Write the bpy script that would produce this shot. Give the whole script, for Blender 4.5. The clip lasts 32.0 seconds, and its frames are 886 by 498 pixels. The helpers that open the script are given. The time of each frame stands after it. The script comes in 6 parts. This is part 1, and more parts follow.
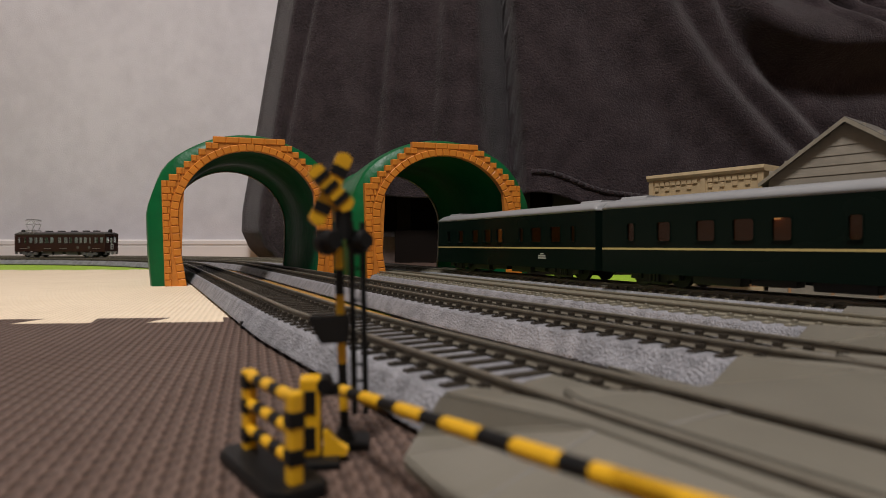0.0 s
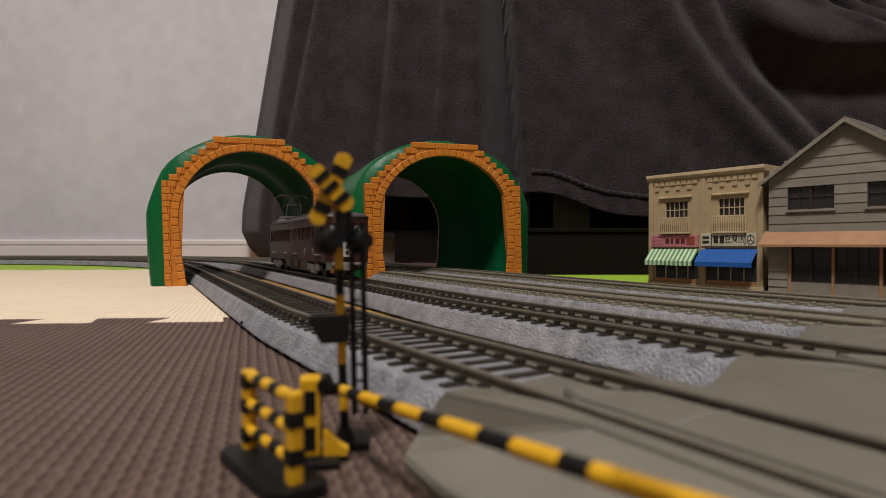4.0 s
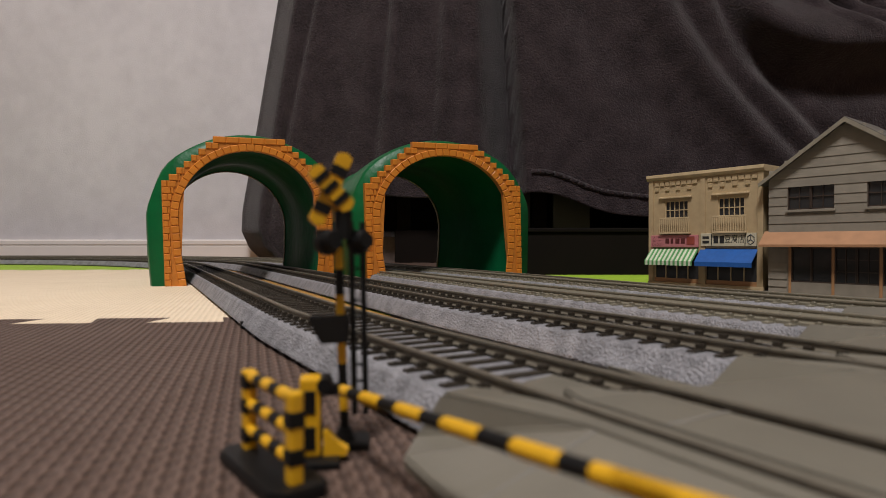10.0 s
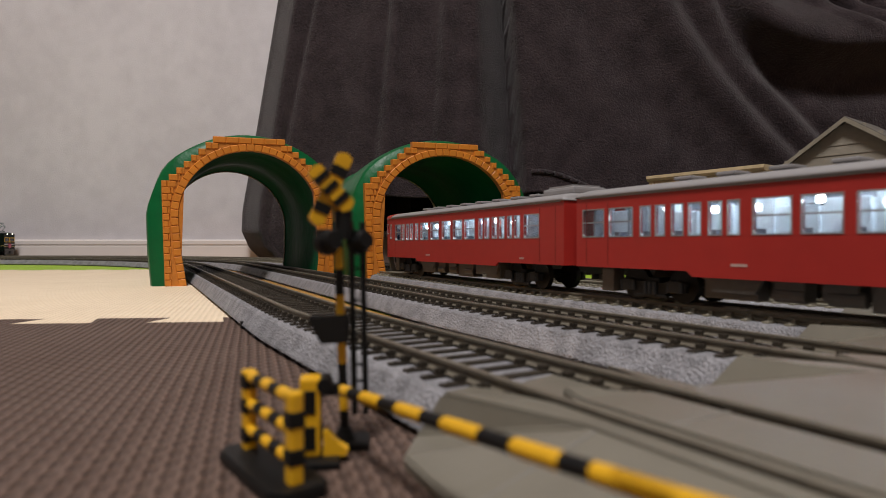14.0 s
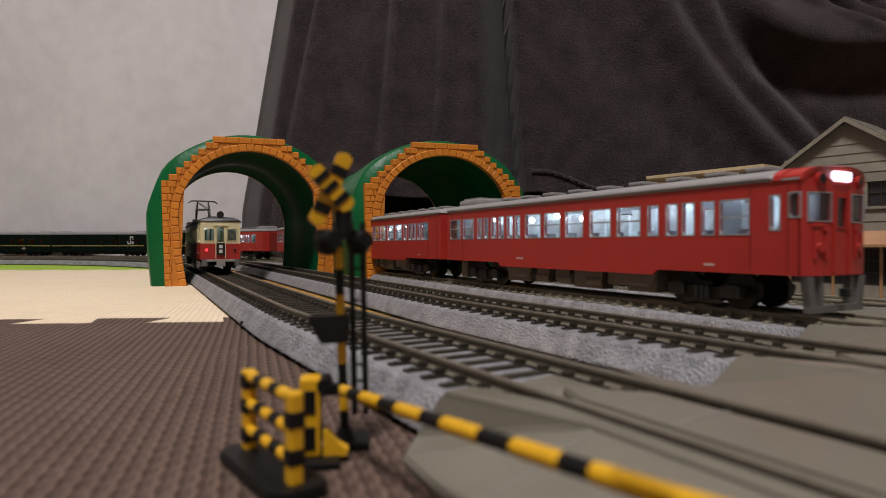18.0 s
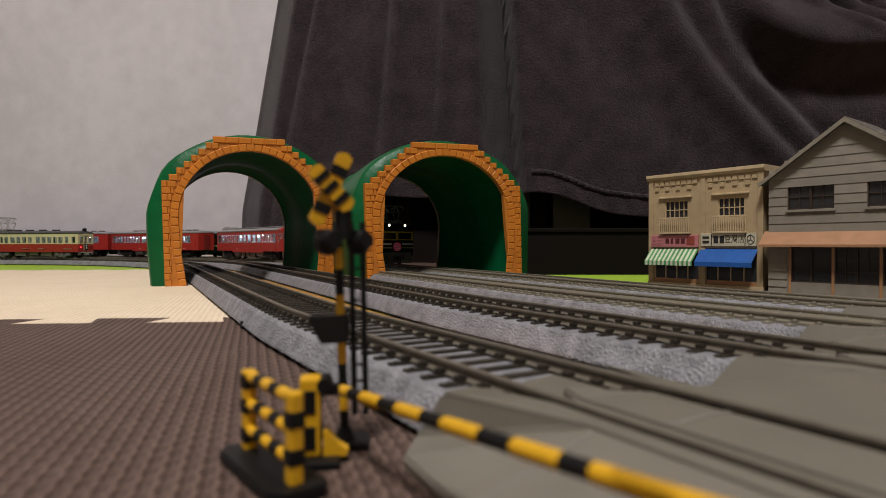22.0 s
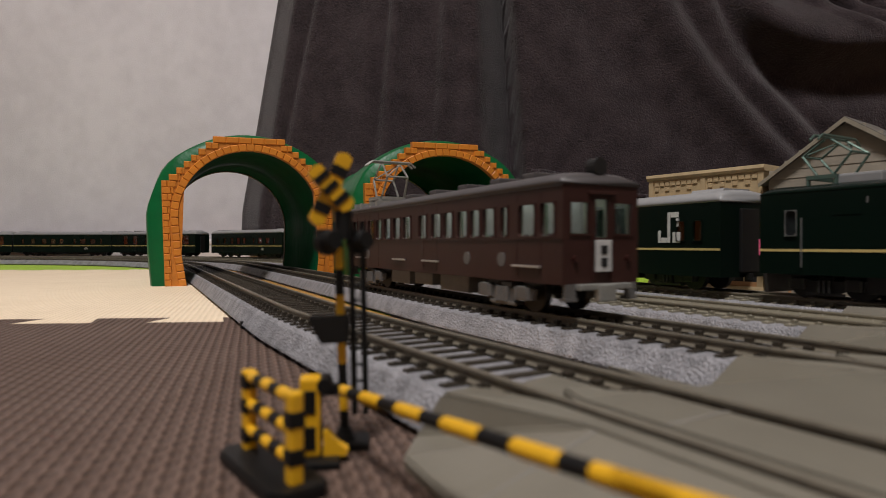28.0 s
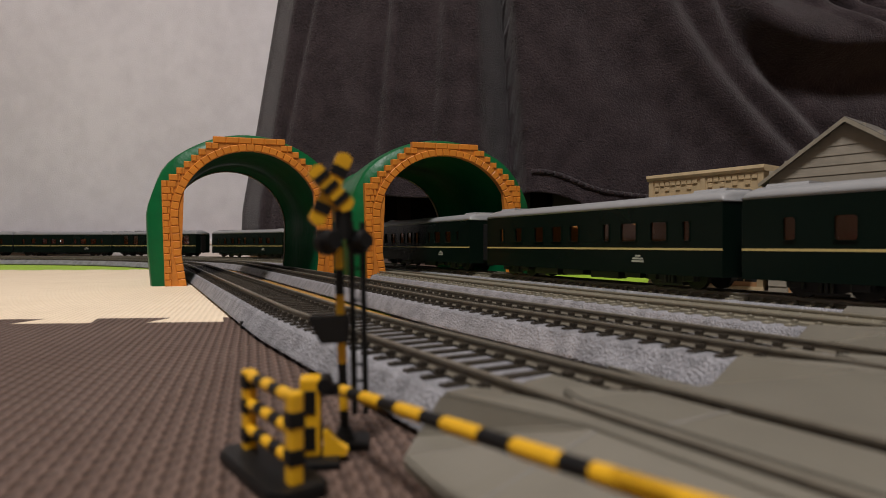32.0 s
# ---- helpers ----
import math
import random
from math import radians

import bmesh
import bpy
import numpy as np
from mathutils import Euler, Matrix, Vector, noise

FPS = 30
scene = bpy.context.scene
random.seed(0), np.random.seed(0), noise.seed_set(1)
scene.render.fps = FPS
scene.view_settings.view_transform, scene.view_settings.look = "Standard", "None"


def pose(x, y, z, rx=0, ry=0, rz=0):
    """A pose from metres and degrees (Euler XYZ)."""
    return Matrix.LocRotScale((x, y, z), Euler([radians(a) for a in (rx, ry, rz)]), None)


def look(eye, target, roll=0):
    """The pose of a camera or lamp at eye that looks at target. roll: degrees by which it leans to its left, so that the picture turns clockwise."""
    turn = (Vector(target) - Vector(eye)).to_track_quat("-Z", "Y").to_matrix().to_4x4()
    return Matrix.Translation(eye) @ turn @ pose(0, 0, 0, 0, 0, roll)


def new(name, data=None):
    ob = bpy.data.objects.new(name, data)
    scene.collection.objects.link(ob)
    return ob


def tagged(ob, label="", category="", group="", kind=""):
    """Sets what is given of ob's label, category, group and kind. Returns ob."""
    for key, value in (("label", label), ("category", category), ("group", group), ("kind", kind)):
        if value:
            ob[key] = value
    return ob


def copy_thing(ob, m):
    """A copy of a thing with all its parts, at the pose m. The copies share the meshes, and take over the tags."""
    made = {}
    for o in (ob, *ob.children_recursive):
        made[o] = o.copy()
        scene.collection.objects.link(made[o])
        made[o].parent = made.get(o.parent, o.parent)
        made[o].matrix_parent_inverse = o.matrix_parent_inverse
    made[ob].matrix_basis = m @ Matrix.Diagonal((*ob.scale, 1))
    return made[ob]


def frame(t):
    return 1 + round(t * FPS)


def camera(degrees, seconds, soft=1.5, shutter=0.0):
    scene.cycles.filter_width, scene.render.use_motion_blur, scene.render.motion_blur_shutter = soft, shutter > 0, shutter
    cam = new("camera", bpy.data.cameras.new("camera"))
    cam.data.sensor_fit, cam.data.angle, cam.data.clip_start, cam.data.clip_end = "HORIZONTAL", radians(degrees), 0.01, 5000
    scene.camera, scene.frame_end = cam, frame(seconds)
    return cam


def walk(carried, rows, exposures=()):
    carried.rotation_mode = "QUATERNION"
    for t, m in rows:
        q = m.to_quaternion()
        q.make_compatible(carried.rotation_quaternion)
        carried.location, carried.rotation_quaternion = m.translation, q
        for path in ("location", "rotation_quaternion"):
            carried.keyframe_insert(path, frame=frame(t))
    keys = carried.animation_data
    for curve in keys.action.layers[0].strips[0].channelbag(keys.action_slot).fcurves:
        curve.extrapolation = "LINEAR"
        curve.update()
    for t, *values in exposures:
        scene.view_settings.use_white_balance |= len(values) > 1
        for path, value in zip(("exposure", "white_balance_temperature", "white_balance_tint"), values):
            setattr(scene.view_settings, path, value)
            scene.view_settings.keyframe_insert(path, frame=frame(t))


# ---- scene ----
import itertools

# All plan numbers are in units of 1.25 mm until they meet a mesh.
MM = 0.00125
EYE = 28.3            # lens above the foam mats
RAIL = 9.5            # rail head above the mats
cam = camera(73.19, 32.0, soft=0.5, shutter=0.2)
cam.data.dof.use_dof = True
cam.data.dof.focus_distance = 0.50
cam.data.dof.aperture_fstop = 21.5
STAND = pose(0, 0, EYE * MM, 90 - 0.416, 0, 0)
walk(cam, [(0.0, STAND), (32.0, STAND)], exposures=((0.0, 0.0), (32.0, 0.0)))


# ---- the four loops of track ----
def unit(a):
    return np.array((-math.sin(a), math.cos(a)))


def loop_points(step=3.0):
    """The innermost track's centre line, a closed loop run away from the eye first."""
    runs = [("turn", -3.7, 535.0), ("line", 427.0), ("turn", 120.0, 519.0)]
    out, here, a = [], np.array((-29.4, 165.0)), radians(30.3)
    tail = 330.0   # radius of the two unseen turns

    def advance(run, here, a, keep):
        if run[0] == "line":
            n = max(2, int(run[1] / step))
            for k in range(n):
                keep.append(here + unit(a) * run[1] * k / n)
            return here + unit(a) * run[1], a
        turn, r = radians(run[1]), run[2]
        side = 1 if turn > 0 else -1
        centre = here + side * r * unit(a + math.pi / 2)
        n = max(4, int(abs(turn) * r / step))
        for k in range(n):
            b = a + turn * k / n
            keep.append(centre - side * r * unit(b + math.pi / 2))
        return centre - side * r * unit(a + turn + math.pi / 2), a + turn

    start, start_a = here.copy(), a
    for run in runs:
        here, a = advance(run, here, a, out)
    here, a = advance(("turn", 210.3 - math.degrees(a), tail), here, a, out)
    # the straight back and the last turn are sized so that the loop closes
    probe, _ = advance(("turn", 180.0, tail), here, a, [])
    gap = start - probe
    forward, side = float(gap @ unit(start_a)), float(gap @ unit(start_a - math.pi / 2))
    shift = side / 2
    base = 900.0
    here, a = advance(("line", base), here, a, out)
    last = tail + shift
    here, a = advance(("turn", 180.0, last), here, a, out)
    rest = float((start - here) @ unit(start_a))
    here, a = advance(("line", rest), here, a, out)
    return np.array(out)


REF = loop_points()
REF_T = np.roll(REF, -1, axis=0) - np.roll(REF, 1, axis=0)
REF_T /= np.linalg.norm(REF_T, axis=1)[:, None]
OFFSETS = (0.0, 56.9, 112.0, 167.5)


class Track:
    """One loop: points at an outward offset from the reference, and the length along them."""

    def __init__(self, offset):
        right = np.stack((REF_T[:, 1], -REF_T[:, 0]), axis=1)
        self.p = REF + right * offset
        self.t = REF_T
        step = np.linalg.norm(np.roll(self.p, -1, axis=0) - self.p, axis=1)
        self.s = np.concatenate(([0.0], np.cumsum(step)))
        self.length = self.s[-1]

    def at(self, s):
        s = s % self.length
        closed = np.vstack((self.p, self.p[:1]))
        return np.array((np.interp(s, self.s, closed[:, 0]), np.interp(s, self.s, closed[:, 1])))


TRACKS = [Track(o) for o in OFFSETS]


def carriage(track, s, bogies, forward=1):
    """The pose of a carriage whose middle is at s: its two bogies ride on the line. x runs to its front."""
    a, b = track.at(s - bogies / 2), track.at(s + bogies / 2)
    mid, way = (a + b) / 2, (b - a) * forward
    return pose(mid[0] * MM, mid[1] * MM, RAIL * MM, 0, 0, math.degrees(math.atan2(way[1], way[0])))


# ---- light ----
world = bpy.data.worlds.new("room")
scene.world = world
world.use_nodes = True
world.node_tree.nodes["Background"].inputs[0].default_value = (1.0, 0.96, 0.92, 1)
world.node_tree.nodes["Background"].inputs[1].default_value = 0.006


def area_lamp(name, eye, target, size, power, colour):
    data = bpy.data.lights.new(name, "AREA")
    data.shape, data.size, data.energy, data.color = "DISK", size, power, colour
    ob = new(name, data)
    ob.matrix_world = look(eye, target)
    return ob


area_lamp("ceiling_lamp", (-0.25, -0.70, 2.42), (-0.25, -0.68, 0.0), 0.60, 79.0, (1.0, 0.96, 0.955))


# ---- materials ----
def shader(name, colour, rough=0.5, metal=0.0, coat=0.0, glow=None, power=0.0, second=None, scale=300.0,
           amount=0.25, bump=0.0, bump_scale=None, spec=0.5, random_value=0.0, glass=0.0, kind="noise"):
    m = bpy.data.materials.new(name)
    m.use_nodes = True
    nt = m.node_tree
    n, link = nt.nodes, nt.links.new
    b = n["Principled BSDF"]
    b.inputs["Roughness"].default_value = rough
    b.inputs["Metallic"].default_value = metal
    b.inputs["Coat Weight"].default_value = coat
    b.inputs["Specular IOR Level"].default_value = spec
    if glass:
        b.inputs["Transmission Weight"].default_value = glass
        b.inputs["IOR"].default_value = 1.15
    if glow:
        b.inputs["Emission Color"].default_value = (*glow, 1)
        b.inputs["Emission Strength"].default_value = power
    co = n.new("ShaderNodeTexCoord")
    if second is None:
        second = tuple(min(1.0, c * (1 - amount)) for c in colour)
    fine = n.new("ShaderNodeTexNoise")
    fine.inputs["Scale"].default_value = scale
    fine.inputs["Detail"].default_value = 6
    wide = n.new("ShaderNodeTexNoise")
    wide.inputs["Scale"].default_value = scale / 9
    for t in (fine, wide):
        link(co.outputs["Object"], t.inputs["Vector"])
    avg = n.new("ShaderNodeMath")
    avg.operation = "ADD"
    link(fine.outputs["Fac"], avg.inputs[0])
    link(wide.outputs["Fac"], avg.inputs[1])
    ramp = n.new("ShaderNodeMapRange")
    ramp.inputs["From Min"].default_value, ramp.inputs["From Max"].default_value = 0.75, 1.25
    link(avg.outputs[0], ramp.inputs["Value"])
    mix = n.new("ShaderNodeMix")
    mix.data_type = "RGBA"
    mix.inputs["A"].default_value, mix.inputs["B"].default_value = (*colour, 1), (*second, 1)
    link(ramp.outputs["Result"], mix.inputs["Factor"])
    out = mix.outputs["Result"]
    if random_value:
        info = n.new("ShaderNodeObjectInfo")
        val = n.new("ShaderNodeMapRange")
        val.inputs["To Min"].default_value, val.inputs["To Max"].default_value = 1 - random_value, 1 + random_value
        hsv = n.new("ShaderNodeHueSaturation")
        link(info.outputs["Random"], val.inputs["Value"])
        link(val.outputs["Result"], hsv.inputs["Value"])
        link(out, hsv.inputs["Color"])
        out = hsv.outputs["Color"]
    link(out, b.inputs["Base Color"])
    rr = n.new("ShaderNodeMapRange")
    rr.inputs["To Min"].default_value, rr.inputs["To Max"].default_value = max(0.02, rough - 0.08), min(1, rough + 0.1)
    link(wide.outputs["Fac"], rr.inputs["Value"])
    link(rr.outputs["Result"], b.inputs["Roughness"])
    if bump:
        bp = n.new("ShaderNodeBump")
        bp.inputs["Strength"].default_value = 1.0
        bp.inputs["Distance"].default_value = bump * MM
        if kind == "grain":
            src = n.new("ShaderNodeTexVoronoi")
            src.inputs["Scale"].default_value = bump_scale or scale
            link(co.outputs["Object"], src.inputs["Vector"])
            link(src.outputs["Distance"], bp.inputs["Height"])
        else:
            src = n.new("ShaderNodeTexNoise")
            src.inputs["Scale"].default_value = bump_scale or scale
            src.inputs["Detail"].default_value = 5
            link(co.outputs["Object"], src.inputs["Vector"])
            link(src.outputs["Fac"], bp.inputs["Height"])
        link(bp.outputs["Normal"], b.inputs["Normal"])
    return m


def foam(name, colour, second, low=0.62, high=1.28, relief=0.4):
    """Soft foam sheet with a fine woven relief in rows."""
    m = shader(name, colour, 0.62, second=second, scale=90.0, spec=0.3)
    n, link = m.node_tree.nodes, m.node_tree.links.new
    b = n["Principled BSDF"]
    co = n.new("ShaderNodeTexCoord")
    turn = n.new("ShaderNodeVectorRotate")
    turn.rotation_type = "Z_AXIS"
    turn.inputs["Angle"].default_value = radians(-13.0)
    link(co.outputs["Object"], turn.inputs["Vector"])
    sep = n.new("ShaderNodeSeparateXYZ")
    link(turn.outputs[0], sep.inputs[0])

    def wave(socket, pitch):
        mul = n.new("ShaderNodeMath")
        mul.operation = "MULTIPLY"
        mul.inputs[1].default_value = 2 * math.pi / (pitch * MM)
        link(socket, mul.inputs[0])
        sine = n.new("ShaderNodeMath")
        sine.operation = "SINE"
        link(mul.outputs[0], sine.inputs[0])
        return sine.outputs[0]

    prod = n.new("ShaderNodeMath")
    prod.operation = "MULTIPLY_ADD"
    rows = wave(sep.outputs["X"], 4.6)
    link(rows, prod.inputs[0])
    link(wave(sep.outputs["Y"], 4.2), prod.inputs[1])
    link(wave(sep.outputs["X"], 2.3), prod.inputs[2])
    bp = n.new("ShaderNodeBump")
    bp.inputs["Distance"].default_value = relief * MM
    link(prod.outputs[0], bp.inputs["Height"])
    link(bp.outputs["Normal"], b.inputs["Normal"])
    # colour follows the weave height: tops a little paler, low parts darker
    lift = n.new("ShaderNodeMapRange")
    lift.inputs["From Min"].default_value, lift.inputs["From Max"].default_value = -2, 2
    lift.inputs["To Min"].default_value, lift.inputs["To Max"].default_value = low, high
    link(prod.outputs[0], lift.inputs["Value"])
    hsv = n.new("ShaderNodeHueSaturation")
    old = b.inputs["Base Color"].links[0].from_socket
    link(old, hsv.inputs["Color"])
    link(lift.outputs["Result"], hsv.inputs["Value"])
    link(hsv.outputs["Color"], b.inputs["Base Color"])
    return m


def clear_pane(name, tint, gloss):
    """Thin clear plastic: seen through, with a weak mirror."""
    mt = bpy.data.materials.new(name)
    mt.use_nodes = True
    n, link = mt.node_tree.nodes, mt.node_tree.links.new
    n.remove(n["Principled BSDF"])
    see, shine, mix = n.new("ShaderNodeBsdfTransparent"), n.new("ShaderNodeBsdfGlossy"), n.new("ShaderNodeMixShader")
    see.inputs["Color"].default_value = (*tint, 1)
    shine.inputs["Roughness"].default_value = 0.06
    edge = n.new("ShaderNodeLayerWeight")
    edge.inputs["Blend"].default_value = gloss
    soft = n.new("ShaderNodeMapRange")
    soft.inputs["To Min"].default_value, soft.inputs["To Max"].default_value = 0.03, 0.35
    link(edge.outputs["Facing"], soft.inputs["Value"])
    link(soft.outputs["Result"], mix.inputs[0])
    link(see.outputs[0], mix.inputs[1])
    link(shine.outputs[0], mix.inputs[2])
    link(mix.outputs[0], n["Material Output"].inputs["Surface"])
    return mt


WALLPAPER = shader("wallpaper", (0.66, 0.63, 0.65), 0.85, second=(0.58, 0.55, 0.57), scale=28.0, bump=0.35, bump_scale=420.0, spec=0.2)
PAINT_WHITE = shader("baseboard_white", (0.80, 0.74, 0.70), 0.4, amount=0.06, scale=20.0)
CEILING = shader("ceiling_white", (0.62, 0.60, 0.58), 0.9, amount=0.05, scale=20.0)
FLOORWOOD = shader("floor_wood", (0.50, 0.27, 0.07), 0.4, second=(0.38, 0.19, 0.05), scale=60.0)
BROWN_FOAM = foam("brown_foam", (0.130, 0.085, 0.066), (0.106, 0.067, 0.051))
BEIGE_FOAM = foam("beige_foam", (0.80, 0.66, 0.48), (0.74, 0.60, 0.43), 0.93, 1.05, 0.12)
GREEN_FOAM = foam("green_foam", (0.36, 0.55, 0.045), (0.31, 0.49, 0.04), 0.85, 1.1, 0.2)
BALLAST = shader("ballast_grey", (0.295, 0.29, 0.305), 0.6, second=(0.145, 0.143, 0.15), scale=1300.0, bump=0.4, bump_scale=1350.0, kind="grain")
SLEEPER = shader("sleeper_brown", (0.026, 0.021, 0.016), 0.5, second=(0.04, 0.033, 0.024), scale=600.0, random_value=0.2, spec=0.15)
SLEEPER_OLIVE = shader("sleeper_olive", (0.20, 0.18, 0.132), 0.36, second=(0.165, 0.148, 0.108), scale=500.0, random_value=0.15)
RAILSIDE = shader("rail_metal", (0.155, 0.136, 0.104), 0.36, second=(0.115, 0.10, 0.077), scale=400.0, spec=0.35)
RAIL_OLIVE = shader("rail_olive", (0.20, 0.178, 0.132), 0.30, metal=0.1, second=(0.17, 0.15, 0.11), scale=400.0)
STUD = shader("stud_pale", (0.40, 0.37, 0.30), 0.3)
# Unseen walls take a dark colour to cut the light they bounce back.
ROOMDARK = shader("unseen_wall_dark", (0.34, 0.31, 0.29), 0.9, amount=0.1, scale=10.0)
CROSSING = shader("crossing_grey", (0.17, 0.155, 0.122), 0.33, second=(0.145, 0.132, 0.104), scale=120.0, bump=0.02, bump_scale=900.0)
TUNNEL_GREEN = shader("tunnel_green", (0.004, 0.105, 0.030), 0.36, second=(0.004, 0.080, 0.024), scale=60.0, bump=0.9, bump_scale=60.0, spec=0.2)
TUNNEL_LINING = shader("tunnel_lining", (0.003, 0.095, 0.033), 0.30, second=(0.003, 0.072, 0.025), scale=60.0, spec=0.004, bump=0.5, bump_scale=55.0)
BRICK = shader("brick_orange", (0.62, 0.215, 0.022), 0.42, second=(0.54, 0.18, 0.018), scale=250.0, random_value=0.06)
BRICK_DARK = shader("brick_joint", (0.58, 0.195, 0.02), 0.5, scale=250.0)
CLOTH = shader("fleece_dark", (0.052, 0.0385, 0.042), 0.95, second=(0.026, 0.0188, 0.0208), scale=210.0, bump=3.0, bump_scale=300.0, spec=0.1)
CLOTH.node_tree.nodes["Principled BSDF"].inputs["Sheen Weight"].default_value = 0.17
CLOTH.node_tree.nodes["Principled BSDF"].inputs["Sheen Roughness"].default_value = 0.5
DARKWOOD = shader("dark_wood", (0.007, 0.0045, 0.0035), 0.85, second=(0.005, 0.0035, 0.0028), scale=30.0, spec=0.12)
OLIVE = shader("olive_panel", (0.075, 0.085, 0.04), 0.6, scale=20.0)
BLACK = shader("black_plastic", (0.006, 0.006, 0.006), 0.45, amount=0.2, spec=0.28)
YELLOW = shader("yellow_plastic", (0.70, 0.375, 0.010), 0.38, amount=0.12)


# ---- mesh helpers ----
def part(name, bm, material, parent=None, label="", smooth=False):
    me = bpy.data.meshes.new(name)
    bm.normal_update()
    bm.to_mesh(me)
    bm.free()
    if smooth:
        me.polygons.foreach_set("use_smooth", [True] * len(me.polygons))
    me.materials.append(material)
    ob = new(name, me)
    if parent is not None:
        ob.parent = parent
    if label:
        tagged(ob, label)
    return ob


def thing(name, label, category, group="", kind="", m=None):
    ob = tagged(new(name), label, category, group, kind)
    ob.empty_display_size = 0.01
    if m is not None:
        ob.matrix_world = m
    return ob


def box(bm, x0, x1, y0, y1, z0, z1, bevel=0.0, m=None):
    """A box given in millimetres."""
    v = [bm.verts.new((x * MM, y * MM, z * MM)) for x in (x0, x1) for y in (y0, y1) for z in (z0, z1)]
    f = [bm.faces.new([v[i] for i in q]) for q in
         ((0, 1, 3, 2), (4, 6, 7, 5), (0, 4, 5, 1), (2, 3, 7, 6), (0, 2, 6, 4), (1, 5, 7, 3))]
    if bevel:
        edges = list({e for q in f for e in q.edges})
        got = bmesh.ops.bevel(bm, geom=edges, offset=bevel * MM, segments=2, affect="EDGES", profile=0.6)
        v = list({x for q in got["faces"] for x in q.verts} | {x for x in v if x.is_valid})
    if m is not None:
        bmesh.ops.transform(bm, matrix=m, verts=v)
    return bm


def boxes(*rows, bevel=0.0):
    bm = bmesh.new()
    for r in rows:
        box(bm, *r, bevel=bevel)
    return bm


def panel(bm, a0, a1, z0, z1, t0, t1, holes, across=False):
    """One sheet with openings through it. It runs along x, or along y with across, and is t0 to t1 thick."""
    us = sorted({a0, a1, *[v for h in holes for v in h[:2] if a0 < v < a1]})
    zs = sorted({z0, z1, *[v for h in holes for v in h[2:] if z0 < v < z1]})
    verts = {}

    def vert(i, j, k):
        if (i, j, k) not in verts:
            u, t = us[i] * MM, (t0, t1)[k] * MM
            verts[i, j, k] = bm.verts.new((t, u, zs[j] * MM) if across else (u, t, zs[j] * MM))
        return verts[i, j, k]

    def solid(i, j):
        if not (0 <= i < len(us) - 1 and 0 <= j < len(zs) - 1):
            return False
        u, z = (us[i] + us[i + 1]) / 2, (zs[j] + zs[j + 1]) / 2
        return not any(h[0] < u < h[1] and h[2] < z < h[3] for h in holes)

    faces = []
    for i in range(len(us) - 1):
        for j in range(len(zs) - 1):
            if not solid(i, j):
                continue
            for k in (0, 1):
                q = [vert(i, j, k), vert(i + 1, j, k), vert(i + 1, j + 1, k), vert(i, j + 1, k)]
                faces.append(bm.faces.new(q if k == 0 else q[::-1]))
            for di, dj, e in ((-1, 0, ((i, j), (i, j + 1))), (1, 0, ((i + 1, j), (i + 1, j + 1))), (0, -1, ((i, j), (i + 1, j))), (0, 1, ((i, j + 1), (i + 1, j + 1)))):
                if not solid(i + di, j + dj):
                    (p, q), (r, w) = e
                    faces.append(bm.faces.new((vert(p, q, 0), vert(p, q, 1), vert(r, w, 1), vert(r, w, 0))))
    bmesh.ops.recalc_face_normals(bm, faces=faces)
    return bm


def prism(bm, outline, a, b, axis="x"):
    """Extrudes an outline of (u, v) pairs from a to b along an axis: x takes (y, z), y takes (x, z), z takes (x, y)."""
    def place(u, v, w):
        return {"x": (w, u, v), "y": (u, w, v), "z": (u, v, w)}[axis]
    ends = [[bm.verts.new(Vector(place(u, v, w)) * MM) for u, v in outline] for w in (a, b)]
    n = len(outline)
    faces = [bm.faces.new(ends[0]), bm.faces.new(ends[1][::-1])]
    for i in range(n):
        faces.append(bm.faces.new((ends[0][i], ends[1][i], ends[1][(i + 1) % n], ends[0][(i + 1) % n])))
    bmesh.ops.recalc_face_normals(bm, faces=faces)
    return bm


def rod(bm, p, q, r, sides=8, r2=None):
    """A round bar from p to q, in millimetres."""
    p, q = Vector(p), Vector(q)
    turn = (q - p).to_track_quat("Z", "Y").to_matrix()
    rings = []
    for c, rad in ((p, r), (q, r if r2 is None else r2)):
        rings.append([bm.verts.new((c + turn @ Vector((math.cos(2 * math.pi * k / sides) * rad,
                                                       math.sin(2 * math.pi * k / sides) * rad, 0))) * MM)
                      for k in range(sides)])
    for k in range(sides):
        j = (k + 1) % sides
        bm.faces.new((rings[0][k], rings[0][j], rings[1][j], rings[1][k]))
    bm.faces.new(rings[0][::-1])
    bm.faces.new(rings[1])
    return bm


def sweep(bm, centres, sideways, outline, closed=True):
    """Carries an outline of (offset, height) along a line of points."""
    rings = [[bm.verts.new(((c[0] + n[0] * u) * MM, (c[1] + n[1] * u) * MM, z * MM)) for u, z in outline]
             for c, n in zip(centres, sideways)]
    k = len(outline)
    pairs = list(zip(rings, rings[1:] + rings[:1])) if closed else list(zip(rings, rings[1:]))
    for a, b in pairs:
        for i in range(k):
            j = (i + 1) % k
            bm.faces.new((a[i], b[i], b[j], a[j]))
    return bm


